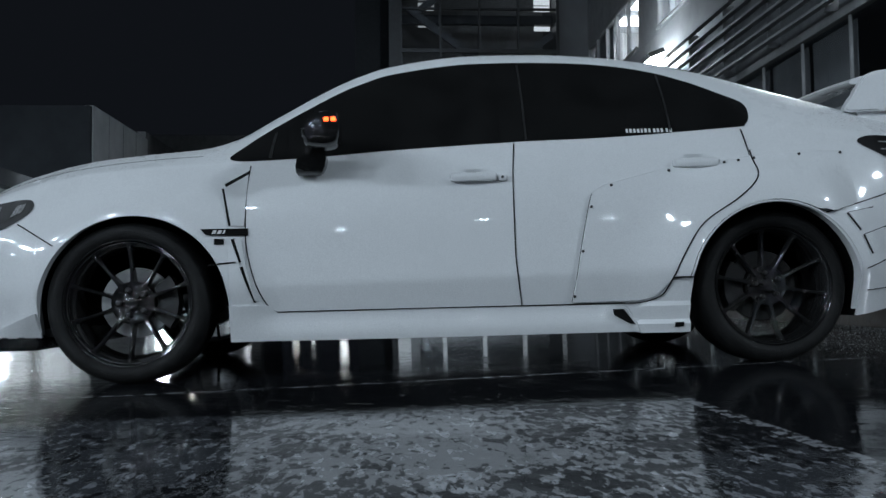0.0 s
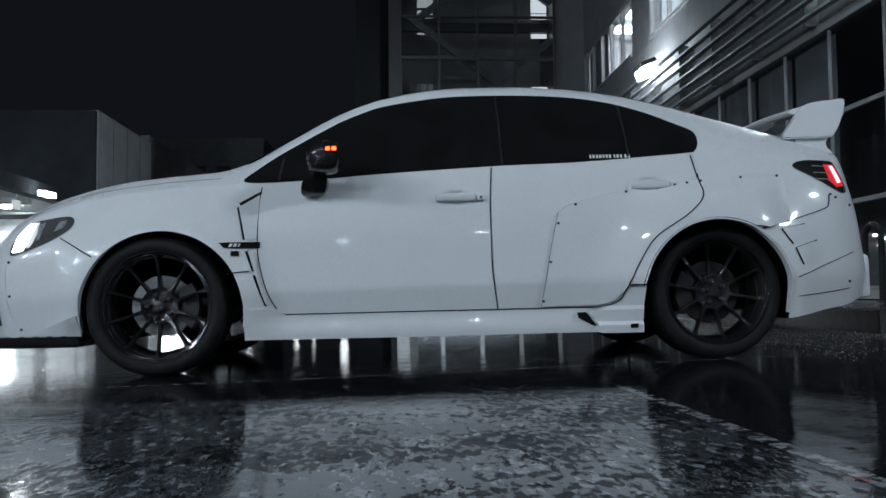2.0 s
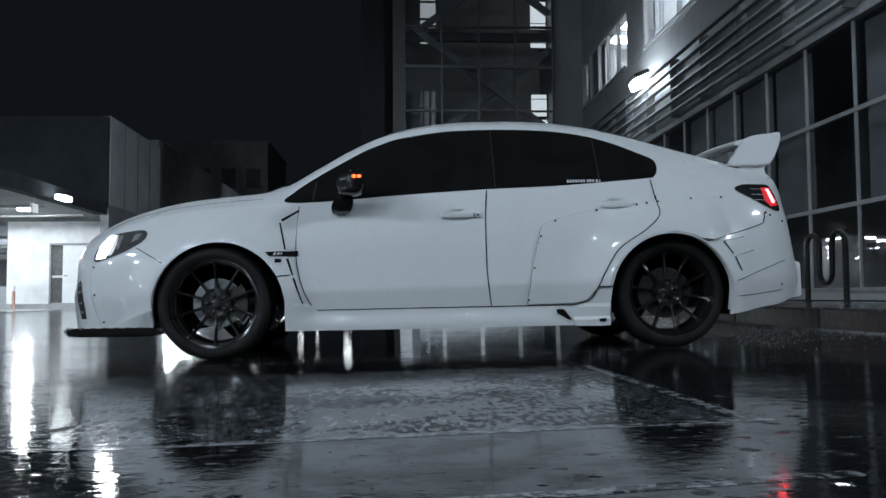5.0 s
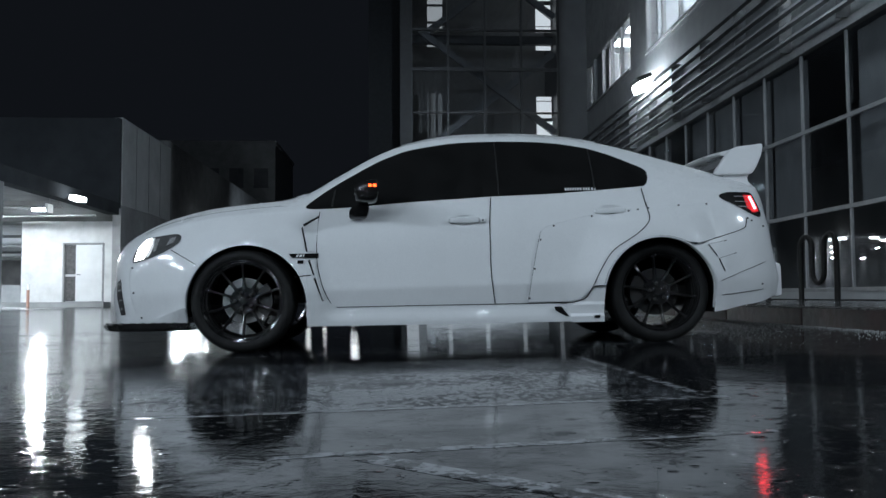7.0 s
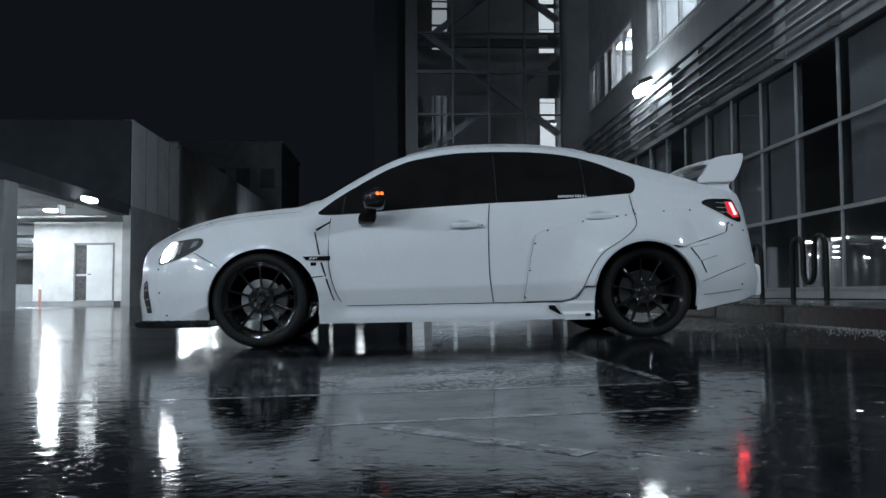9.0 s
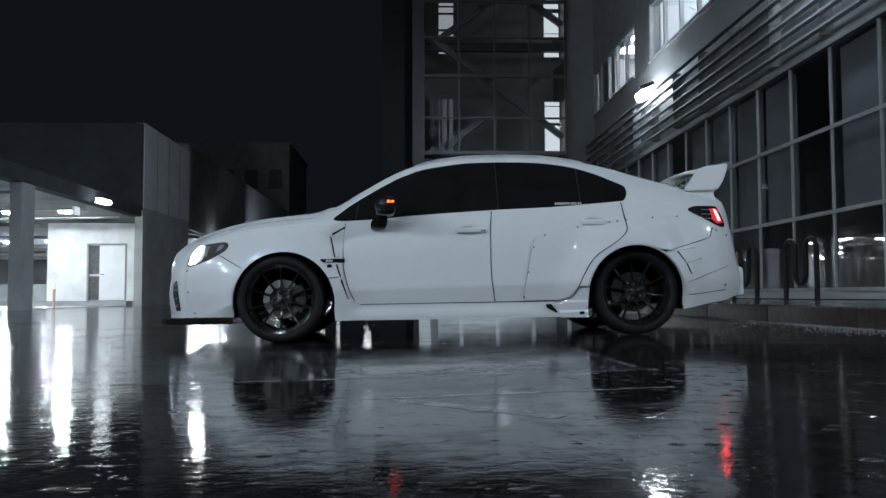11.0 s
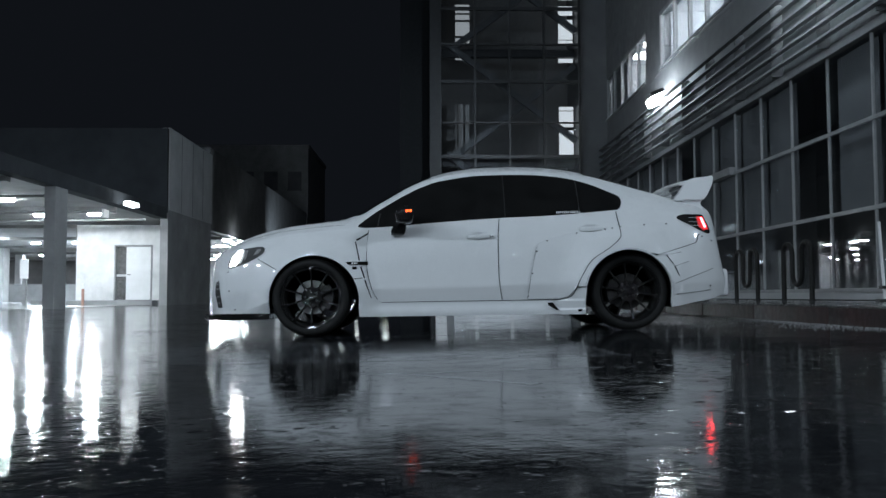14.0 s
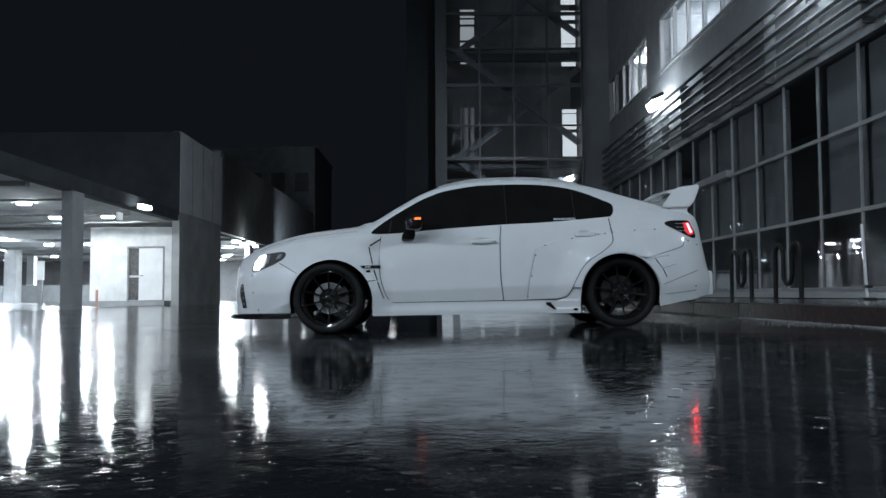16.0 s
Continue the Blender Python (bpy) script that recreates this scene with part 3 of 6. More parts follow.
def build_office():
    base = stand("office_building", FX, 7, 0, "modern grey office building with a dark glass front and louvre bands", "building")
    L = lambda x0, x1, y0, y1, z0, z1: boxed(x0 - FX, x1 - FX, y0 - 7, y1 - 7, z0, z1)
    part("plinth", L(FX - 0.05, FX + 0.25, 2.4, 22.7, 0, SILL - 0.03), PALE_CONCRETE, base, "pale concrete plinth")
    part("shadow_joint", L(FX - 0.056, FX - 0.04, 2.4, 22.7, PZ, PZ + 0.02), GAP, base)
    part("sill", L(FX - 0.09, FX + 0.2, 2.4, 22.7, SILL - 0.03, SILL + 0.03), ALUMINIUM, base)
    bays = range(-2, 13)
    mull = mesh_of(boxed(-0.008, 0.03, -0.022, 0.022, SILL, HEAD, 0.004), "mullion", ALUMINIUM)
    for k in bays:
        share("mullion", mull, base, 0, Y0 + BAY * k - 7, 0)
    for z in (T1, T2):
        part("transom", L(FX - 0.014, FX + 0.03, 2.4, 21.3, z - 0.03, z + 0.03), ALUMINIUM, base)
    part("canopy_band", L(FX - 0.10, FX + 0.05, 9.4, 11.5, T2 - 0.02, T2 + 0.13), ALUMINIUM, base)
    rows = ((SILL, T1), (T1, T2), (T2, HEAD))
    panes = [mesh_of(boxed(0, 0.02, 0.03, BAY - 0.03, a + 0.02, b - 0.02), "pane", PANE) for a, b in rows]
    for k in bays[:-1]:
        for me in panes:
            share("pane", me, base, 0.02, Y0 + BAY * k - 7, 0).visible_shadow = False
    blind = mesh_of(boxed(0, 0.01, 0.0, 0.60 * BAY, T1 + 0.04, HEAD - 0.03), "blind", BLIND)
    narrow = mesh_of(boxed(0, 0.01, 0.0, 0.33 * BAY, T1 + 0.04, HEAD - 0.03), "blind", BLIND)
    for k in bays[:-1]:
        if k in (0, 5):
            continue
        y = Y0 + BAY * k - 7
        share("blind", blind, base, 0.13, y + 0.04, 0)
        share("blind", narrow, base, 0.14, y + BAY - 0.36 * BAY - 0.03, 0)
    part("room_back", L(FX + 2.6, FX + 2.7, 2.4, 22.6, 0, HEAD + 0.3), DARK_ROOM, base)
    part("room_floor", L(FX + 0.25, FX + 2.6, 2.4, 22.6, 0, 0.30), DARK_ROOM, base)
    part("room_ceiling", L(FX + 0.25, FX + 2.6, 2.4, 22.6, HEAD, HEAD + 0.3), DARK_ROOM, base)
    part("fascia", L(FX - 0.03, FX + 0.25, 2.4, 22.7, HEAD, 5.50), LOUVRE_BACK, base, "dark wall behind the louvres")
    part("head_beam", L(FX - 0.06, FX - 0.03, 2.4, 22.7, HEAD, HEAD + 0.13), SLAT, base)
    # louvre band: six blades on upright brackets
    for i in range(6):
        z = 4.325 + 0.232 * i
        part("louvre_blade", L(FX - 0.32, FX - 0.22, 2.4, 22.7, z - 0.022, z + 0.022), SLAT, base)
    bracket = mesh_of(boxed(-0.24, -0.03, -0.02, 0.02, 4.24, 5.54), "louvre_bracket", LOUVRE_BACK)
    for i in range(12):
        share("louvre_bracket", bracket, base, 0, 22.6 - 1.75 * i - 7, 0)
    # upper wall with two strips of windows
    w1, w2, lo, hi = (8.6, 14.73), (16.2, 21.6), 6.58, 8.12
    for y0, y1, z0, z1 in ((2.4, 22.7, 5.50, lo), (2.4, 22.7, hi, 13.5), (2.4, w1[0], lo, hi), (w1[1], w2[0], lo, hi), (w2[1], 22.7, lo, hi)):
        part("upper_wall", L(FX, FX + 0.3, y0, y1, z0, z1), CLADDING, base)
    for z in (5.50, 10.2):
        part("wall_joint", L(FX - 0.006, FX, 2.4, 22.7, z + 0.93, z + 0.945), GREY_STEEL, base)
    for (y0, y1), count in ((w1, 5), (w2, 5)):
        step = (y1 - y0) / count
        window = part("window", L(FX + 0.02, FX + 0.12, y0, y1, lo, lo + 0.06), ALUMINIUM, base)
        part("window_sill", L(FX - 0.05, FX + 0.02, y0, y1, lo - 0.06, lo), ALUMINIUM, window)
        part("window_frame", L(FX + 0.02, FX + 0.12, y0, y1, hi - 0.06, hi), ALUMINIUM, window)
        for k in range(count + 1):
            y = y0 + step * k
            part("window_bar", L(FX + 0.02, FX + 0.12, y - 0.03, y + 0.03, lo + 0.06, hi - 0.06), ALUMINIUM, window)
        for k in range(count):
            y = y0 + step * k
            part("pane", L(FX + 0.06, FX + 0.08, y + 0.03, y + step - 0.03, lo + 0.06, hi - 0.06), PANE, window).visible_shadow = False
    # the lit rooms behind them
    for y0, y1, depth, lit in ((8.6, 14.73, 2.4, (9.4, 11.2, 13.0)), (16.2, 21.6, 2.0, (17.2, 18.6, 20.0))):
        part("room_wall", L(FX + depth, FX + depth + 0.1, y0, y1, 6.3, 8.7), ROOM, base)
        part("room_floor", L(FX + 0.3, FX + depth, y0, y1, 6.2, 6.3), ROOM, base)
        part("room_ceiling", L(FX + 0.3, FX + depth, y0, y1, 8.6, 8.7), ROOM, base)
        for y in (y0, y1 - 0.05):
            part("room_wall", L(FX + 0.3, FX + depth, y, y + 0.05, 6.3, 8.6), ROOM, base)
        for y in lit:
            part("ceiling_lamp", L(FX + 0.7, FX + 1.6, y, y + 0.5, 8.50, 8.58), ROOM_LAMP, base, "lit ceiling lamp")
    part("shade", L(FX + 0.2, FX + 0.21, 19.3, 21.5, lo, hi), BLIND, base)
    part("roof", L(FX, FX + 9, 2.4, 22.7, 13.5, 13.7), CLADDING, base)
    part("end_wall", L(FX + 0.3, FX + 9, 22.4, 22.7, 0, 13.5), CLADDING, base)
    part("end_wall", L(FX + 0.3, FX + 9, 2.4, 2.7, 0, 13.5), CLADDING, base)
    part("rear_wall", L(FX + 8.7, FX + 9, 2.7, 22.4, 0, 13.5), CLADDING, base)


build_office()


def flood_lamp(x, y, z, label):
    """A wall flood lamp on a short arm, its face tipped down and out."""
    base = stand("flood_lamp", x, y, z, label, "wall lamp", group="wall flood lamps")
    body = boxed(-0.20, 0.20, -0.30, 0.30, 0.0, 0.12, 0.02)
    bmesh.ops.rotate(body, verts=body.verts, cent=(0, 0, 0), matrix=Matrix.Rotation(radians(-22), 3, "Y"))
    part("housing", body, STEEL_BLACK, base, smooth=40)
    face = boxed(-0.19, 0.19, -0.32, 0.32, -0.20, -0.002, 0.03)
    bmesh.ops.rotate(face, verts=face.verts, cent=(0, 0, 0), matrix=Matrix.Rotation(radians(-22), 3, "Y"))
    part("lens", face, FLOOD, base, "glowing white lens")
    part("arm", rod(bmesh.new(), (0.1, 0, 0.05), (0.36, 0, 0.02), 0.025), STEEL_BLACK, base)
    return base


flood_lamp(5.66, 13.95, 5.60, "lit flood lamp on the office wall")
flood_lamp(5.66, 4.9, 5.85, "lit flood lamp on the office wall")


# ---- stair tower ----
TY = 21.2


def build_tower():
    base = stand("stair_tower", 2.5, TY, 0, "glazed steel stair tower with cross bracing", "building")
    L = lambda x0, x1, y0, y1, z0, z1: boxed(x0 - 2.5, x1 - 2.5, y0, y1, z0, z1)
    top = 15.0
    cols = [0.07 + 1.225 * i for i in range(5)]
    levels = [1.1, 2.4, 3.75, 5.22, 6.42, 7.88, 9.22, 10.5, 11.9, 13.2, 14.5]
    part("corner_pier", L(-0.30, 0.06, -0.1, 0.5, 0, top), PIER, base, "dark clad pier")
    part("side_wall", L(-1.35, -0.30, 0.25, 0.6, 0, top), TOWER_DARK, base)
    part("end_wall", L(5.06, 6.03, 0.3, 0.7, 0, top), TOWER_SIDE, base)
    for x in cols:
        part("mullion", L(x - 0.035, x + 0.035, -0.06, 0.08, 0, top), TOWER_STEEL, base)
    for i, z in enumerate(levels):
        part("transom", L(0.06, 5.0, -0.05, 0.07, z - (0.055 if i % 2 else 0.03), z + (0.055 if i % 2 else 0.03)), TOWER_STEEL, base)
    for i in range(4):
        for j in range(len(levels) - 1):
            part("pane", L(cols[i] + 0.04, cols[i + 1] - 0.04, 0.0, 0.015, levels[j] + 0.06, levels[j + 1] - 0.06), PANE, base).visible_shadow = False
    # floor edges and crossed braces behind the glass
    for z in (1.5, 5.25, 9.25, 13.2):
        part("floor_edge", L(0.1, 4.95, 0.7, 0.9, z - 0.28, z + 0.0), TOWER_STEEL, base)
    for z in (3.28, 7.28, 11.28):
        for sign, y in ((-1, 0.60), (1, 0.80)):
            bm = bmesh.new()
            beam(bm, (0.30 - 2.5, y, z - sign * 2.15), (4.98 - 2.5, y, z + sign * 1.40), 0.14, 0.22)
            part("brace", bm, TOWER_BRACE, base)
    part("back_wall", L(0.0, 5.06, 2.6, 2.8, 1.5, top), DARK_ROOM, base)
    # pier foot and posts white: light falling on them is put into their colour
    part("pier_base", L(-0.12, 0.26, -0.2, -0.1, 0, 1.9), SIGN, base, "pier base, white for the light on it")
    part("lobby_panel", L(0.26, 0.52, -0.16, -0.12, 0, 1.9), GREY_STEEL, base)
    part("lobby_wall", L(0.0, 5.06, 2.5, 2.7, 0, 1.5), ROOM, base)
    part("lobby_floor", L(0.06, 5.0, 0.1, 2.5, 0.1, 0.2), CONCRETE, base)
    for x in cols:
        part("lobby_post", L(x - 0.06, x + 0.06, -0.12, -0.06, 0.2, 1.9), SIGN, base, "mullion foot, white for the light on it")
    part("side_glass_wall", L(5.0, 5.06, 0.1, 2.6, 0, top), TOWER_STEEL, base)
    # lit landings seen at the two ends
    for z0, z1 in ((5.47, 6.35), (6.48, 7.05), (7.09, 7.22), (8.86, 9.0), (9.5, 9.68), (9.72, 10.45), (10.62, 10.95), (11.2, 12.4)):
        part("lit_window", L(4.42, 4.94, 1.0, 1.04, z0, z1), LIT_PANEL, base, "lit landing window")
    for x0, x1 in ((0.64, 0.68), (0.75, 0.92), (1.0, 1.14)):
        part("lit_window", L(x0, x1, 1.0, 1.04, 5.3, 7.3), DIM_PANEL, base, "dim landing window")
    for z0, z1 in ((8.95, 9.0), (9.5, 9.75), (9.85, 10.35), (10.45, 10.62), (10.7, 11.0)):
        part("lit_window", L(0.64, 1.16, 1.0, 1.04, z0, z1), SOFT_PANEL, base, "lit landing window")
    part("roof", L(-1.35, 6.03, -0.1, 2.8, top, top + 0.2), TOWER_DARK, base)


build_tower()

# ---- parking garage ----
GX = -10.5


def build_garage():
    base = stand("parking_garage", GX, 20, 0, "open concrete parking garage with bright ceiling lamps", "building")
    L = lambda x0, x1, y0, y1, z0, z1: boxed(x0 - GX, x1 - GX, y0 - 20, y1 - 20, z0, z1)
    part("parapet", L(GX - 0.4, GX, 3, 24.6, 3.35, 3.78), DARKENED_WALL, base)
    part("setback_wall", L(GX - 40, GX - 0.01, 24.6, 24.8, 3.6, 6.9), DARKENED_WALL, base)
    part("ceiling_slab", L(GX - 40, GX - 0.4, 3, 62, 3.35, 3.7), CONCRETE, base)
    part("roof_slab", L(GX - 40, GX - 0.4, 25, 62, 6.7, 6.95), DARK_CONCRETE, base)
    part("parapet", L(GX - 0.4, GX - 0.05, 31.2, 62, 3.45, 7.3), CONCRETE, base)
    part("back_wall", L(GX - 40.3, GX - 40, 3, 62, 0, 3.35), CONCRETE, base)
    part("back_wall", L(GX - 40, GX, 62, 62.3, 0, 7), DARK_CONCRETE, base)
    part("front_wall", L(GX - 40, GX, 2.7, 3.0, 3.35, 3.78), DARKENED_WALL, base)
    for i in range(8):
        y = 6 + 7.2 * i
        part("ceiling_beam", L(GX - 40, GX - 0.4, y - 0.12, y + 0.12, 3.22, 3.35), CONCRETE, base)
    column = mesh_of(boxed(-0.16, 0.16, -0.38, 0.38, -0.3, 3.35, 0.02), "column", COLUMN)
    for x, y in ((GX - 0.17, 15.4), (GX - 0.17, 5.4), (GX - 0.17, 38), (GX - 0.17, 50)):
        share("column", column, base, x - GX, y - 20, 0)
    for x, y, w in ((-26.5, 43.6, 0.37), (-29.6, 52.5, 0.26), (-17.6, 55, 0.3)):
        part("column", L(x - w, x + w, y - w, y + w, -0.3, 3.35), PAINTED_WALL, base, "white-painted round-edged column")
    part("garage_floor", L(GX - 40, GX - 0.45, 3, 62, -0.2, 0.012), WET_SLAB, base, "wet pale concrete garage floor")
    part("pier_fin", L(GX - 0.3, GX, 24.8, 31.2, -0.3, 3.72), FIN_LOW, base, "darker concrete stair wall")
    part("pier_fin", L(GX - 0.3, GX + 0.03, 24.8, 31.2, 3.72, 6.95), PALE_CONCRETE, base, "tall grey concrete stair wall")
    for y in (26.4, 28.0, 29.6):
        part("board_joint", L(GX + 0.03, GX + 0.034, y, y + 0.03, 3.75, 6.9), DARK_CONCRETE, base)
    part("kerb_step", L(GX - 5, GX - 0.4, 24.3, 25.0, -0.1, 0.19), CONCRETE, base)
    part("barrier_wall", L(GX - 39, GX - 8, 44, 44.2, 0, 1.1), CONCRETE, base)
    for y in (16.0, 20.5, 23.4):
        bm = rod(bmesh.new(), (-14, y - 20 + 0.6, 3.12), (-0.4, y - 20, 3.2), 0.04)
        part("pipe", bm, GREY_STEEL, base)


build_garage()


def build_utility_room():
    base = stand("utility_room", -12.4, 25, 0.19, "white-painted block room with a grey steel door", "building")
    L = lambda x0, x1, y0, y1, z0, z1: boxed(x0 + 12.4, x1 + 12.4, y0 - 25, y1 - 25, z0 - 0.19, z1 - 0.19)
    part("wall", L(-14.1, -12.62, 25, 25.2, 0.19, 3.14), PAINTED_WALL, base)
    part("wall", L(-11.14, -10.85, 25, 25.2, 0.19, 3.14), PAINTED_WALL, base)
    part("wall", L(-12.62, -11.14, 25, 25.2, 2.36, 3.14), PAINTED_WALL, base)
    part("wall", L(-14.1, -13.9, 25.2, 30, 0.19, 3.14), PAINTED_WALL, base)
    frame_ob = part("door_frame", L(-12.62, -12.56, 24.97, 25.1, 0.19, 2.36), GREY_STEEL, base)
    part("door_frame", L(-11.20, -11.14, 24.97, 25.1, 0.19, 2.36), GREY_STEEL, base)
    part("door_frame", L(-12.56, -11.20, 24.97, 25.1, 2.30, 2.36), GREY_STEEL, base)
    part("side_light", L(-12.55, -12.18, 25.06, 25.08, 0.22, 2.28), LENS, base, "dark glass strip beside the door")
    part("side_light_bar", L(-12.55, -12.18, 25.02, 25.1, 1.12, 1.2), PAINTED_WALL, base)
    door = part("door", L(-12.17, -11.21, 25.03, 25.08, 0.21, 2.29), STEEL_DOOR, base, "closed pale steel door")
    part("door_handle", rod(bmesh.new(), (0.30, -0.03, 1.0), (0.42, -0.03, 1.0), 0.018), STEEL, door)
    for z in (0.45, 1.25, 2.05):
        part("hinge", L(-11.215, -11.185, 25.0, 25.03, z, z + 0.12), STEEL, door)


build_utility_room()


def build_ceiling_lamps():
    disc = lathe([(0.0, 0.0), (0.20, 0.0), (0.22, 0.03), (0.22, 0.07), (0.0, 0.08)], 20)
    bmesh.ops.rotate(disc, verts=disc.verts, cent=(0, 0, 0), matrix=Matrix.Rotation(radians(90), 3, "X"))
    lit = mesh_of(disc, "diffuser", CEILING_LAMP)
    for x, y in ((-13.31, 17.95), (-12.42, 22.42), (-14.52, 22.8), (-22.3, 34.15), (-27.0, 43.4), (-22.2, 39.0), (-28.0, 52.5), (-19.8, 38.6), (-15.8, 53.6), (-17.5, 59.0), (-18.0, 12.5), (-34.2, 57.7), (-12.6, 36.5), (-12.6, 41.5), (-12.6, 46.5), (-11.2, 39.2), (-14.8, 39.2), (-14.8, 45.0), (-18.5, 46.0), (-14.8, 50.5), (-18.5, 52.0), (-22.0, 57.0), (-18.8, 56.0), (-26.0, 61.0), (-19.6, 60.0), (-21.4, 60.4), (-23.2, 60.6), (-11.1, 36.9), (-11.1, 40.9)):
        lamp = stand("ceiling_lamp", x, y, 3.27, "round lit ceiling lamp under the garage slab", "ceiling lamp", group="garage ceiling lamps")
        share("diffuser", lit, lamp, 0, 0, 0)
        part("mount", rod(bmesh.new(), (0, 0, 0.0), (0, 0, 0.09), 0.05), GREY_STEEL, lamp)


build_ceiling_lamps()


def garage_flood(x, y, z):
    base = stand("flood_lamp", x, y, z, "twin-headed lit flood lamp on the garage wall", "wall lamp", group="wall flood lamps")
    for dy in (-0.22, 0.22):
        part("head", boxed(-0.12, 0.12, dy - 0.16, dy + 0.16, -0.07, 0.07, 0.02), GARAGE_FLOOD, base, "glowing lamp head")
    part("arm", rod(bmesh.new(), (-0.4, 0, 0), (0, 0, 0), 0.03), STEEL_BLACK, base)


garage_flood(GX + 0.38, 19.7, 3.36)
garage_flood(GX + 0.38, 35.9, 3.17)
hanging = stand("exit_sign", GX - 0.35, 19.4, 2.9, "small white sign box hung from the garage beam", "sign")
part("panel", boxed(-0.04, 0.04, -0.2, 0.2, 0, 0.26, 0.01), SIGN, hanging)
part("hanger", rod(bmesh.new(), (0, 0, 0.26), (0, 0, 0.46), 0.015), GREY_STEEL, hanging)

post_sign = stand("sign_post", -14.40, 21.5, 0.012, "white sign on a slim grey post in the garage", "sign")
part("post", boxed(-0.07, 0.07, -0.05, 0.05, 0, 1.25, 0.01), GREY_STEEL, post_sign)
part("plate", boxed(-0.15, 0.15, -0.08, -0.05, 0.95, 1.62, 0.01), SIGN, post_sign)
cone = stand("delineator_post", -13.45, 24.1, 0.012, "orange and white marker post", "marker post")
part("post", rod(bmesh.new(), (0, 0, 0), (0, 0, 0.62), 0.05), ORANGE, cone)
part("band", rod(bmesh.new(), (0, 0, 0.62), (0, 0, 0.82), 0.045), SIGN, cone)

# ---- far block behind the garage ----
def build_far_block():
    base = stand("far_building", -16, 66, 0, "dark far building with unlit windows", "building")
    part("wall", boxed(-6, 5, 0, 12, 0, 13.5), CONCRETE, base)
    part("roof", boxed(-6.1, 5.1, -0.05, 12.1, 13.5, 13.8), CONCRETE, base)
    for i in range(5):
        for j in range(3):
            window = part("window", boxed(-5.2 + 2.1 * i, -4.0 + 2.1 * i, -0.05, 0.05, 2.6 + 3.6 * j, 4.2 + 3.6 * j), DARK_CONCRETE, base)
            part("window_sill", boxed(-5.25 + 2.1 * i, -3.95 + 2.1 * i, -0.1, 0.0, 2.5 + 3.6 * j, 2.6 + 3.6 * j), DARK_CONCRETE, window)


build_far_block()

# ---- bike racks and post on the pavement ----
def wave_rack(x, y0, y1):
    """Two hoops joined by a dip: one bent black tube standing on the pavement."""
    base = stand("bike_rack", x, (y0 + y1) / 2, PZ, "black bent-tube wave bicycle rack on the pavement", "bike rack", group="bike racks")
    n, half = 60, (y1 - y0) / 2
    pts = []
    step = 2 * half / 3
    hi, lo = 0.86, 0.24
    # legs at the ends, three half turns between
    pts.append((0, -half, 0))
    for i in range(9):
        pts.append((0, -half, 0.12 + (hi - step / 2 - 0.12) * i / 8))
    for seg in range(3):
        up = seg % 2 == 0
        c = -half + step * (seg + 0.5)
        for i in range(1, 12):
            a = math.pi * (1 - i / 11)
            z = hi - step / 2 + math.sin(a) * step / 2 if up else lo + step / 2 - math.sin(a) * step / 2
            pts.append((0, c + math.cos(a) * step / 2, z))
        if seg < 2:
            ends = (hi - step / 2, lo + step / 2) if up else (lo + step / 2, hi - step / 2)
            pts.append((0, -half + step * (seg + 1), ends[1]))
    pts.append((0, half, 0))
    part("tube", tube(pts, 0.036, 10), RACK_BLACK, base, smooth=50)
    for y in (-half, half):
        part("foot_plate", rod(bmesh.new(), (0, y, 0), (0, y, 0.012), 0.07, 16), STEEL_BLACK, base)


wave_rack(5.1, 5.95, 6.9)
wave_rack(5.1, 4.0, 4.93)
pole = stand("slim_post", 5.15, 2.2, PZ, "slim white post with a dark clamp on the pavement", "post")
part("pole", rod(bmesh.new(), (0, 0, 0), (-0.02, 0.05, 0.98), 0.018), SIGN, pole)
part("clamp", boxed(-0.05, 0.05, -0.05, 0.05, 0.16, 0.20, 0.008), STEEL_BLACK, pole)
part("foot", boxed(-0.09, 0.09, -0.06, 0.06, 0, 0.04, 0.008), STEEL_BLACK, pole)


def street_lamp(x, y, z, size):
    """A lit lamp head on a slim pole, far behind the car."""
    base = stand("street_lamp", x, y, 0, "lit white lamp on a slim dark pole", "street lamp", group="far street lamps")
    part("pole", rod(bmesh.new(), (0, 0, 0), (0, 0, z), 0.05, 10, 0.035), STEEL_BLACK, base)
    part("head", boxed(-size, size, -0.12, 0.12, z, z + size * 1.2, 0.02), LAMP, base, "glowing lamp head", smooth=40)


for x, z, size in ((-3.13, 2.7, 0.22), (-5.9, 1.9, 0.14), (-4.9, 1.8, 0.10), (-8.7, 2.4, 0.14)):
    street_lamp(x, 45.0, z, size)


def scatter(name, spots, mat):
    """Many small uneven grains as one mesh: each spot is a place, a radius and a turn."""
    ball = bmesh.new()
    bmesh.ops.create_icosphere(ball, subdivisions=1, radius=1)
    shape = np.array([v.co[:] for v in ball.verts])
    tris = np.array([[v.index for v in f.verts] for f in ball.faces])
    ball.free()
    verts, faces = [], []
    for k, (p, r, turn) in enumerate(spots):
        m = np.array(Euler(turn).to_matrix())
        verts.append((shape * (r * 1.3, r, r * 0.8)) @ m.T + p)
        faces.append(tris + k * len(shape))
    me = bpy.data.meshes.new(name)
    me.from_pydata(np.concatenate(verts).tolist(), [], np.concatenate(faces).tolist())
    me.materials.append(mat)
    for f in me.polygons:
        f.use_smooth = True
    return me


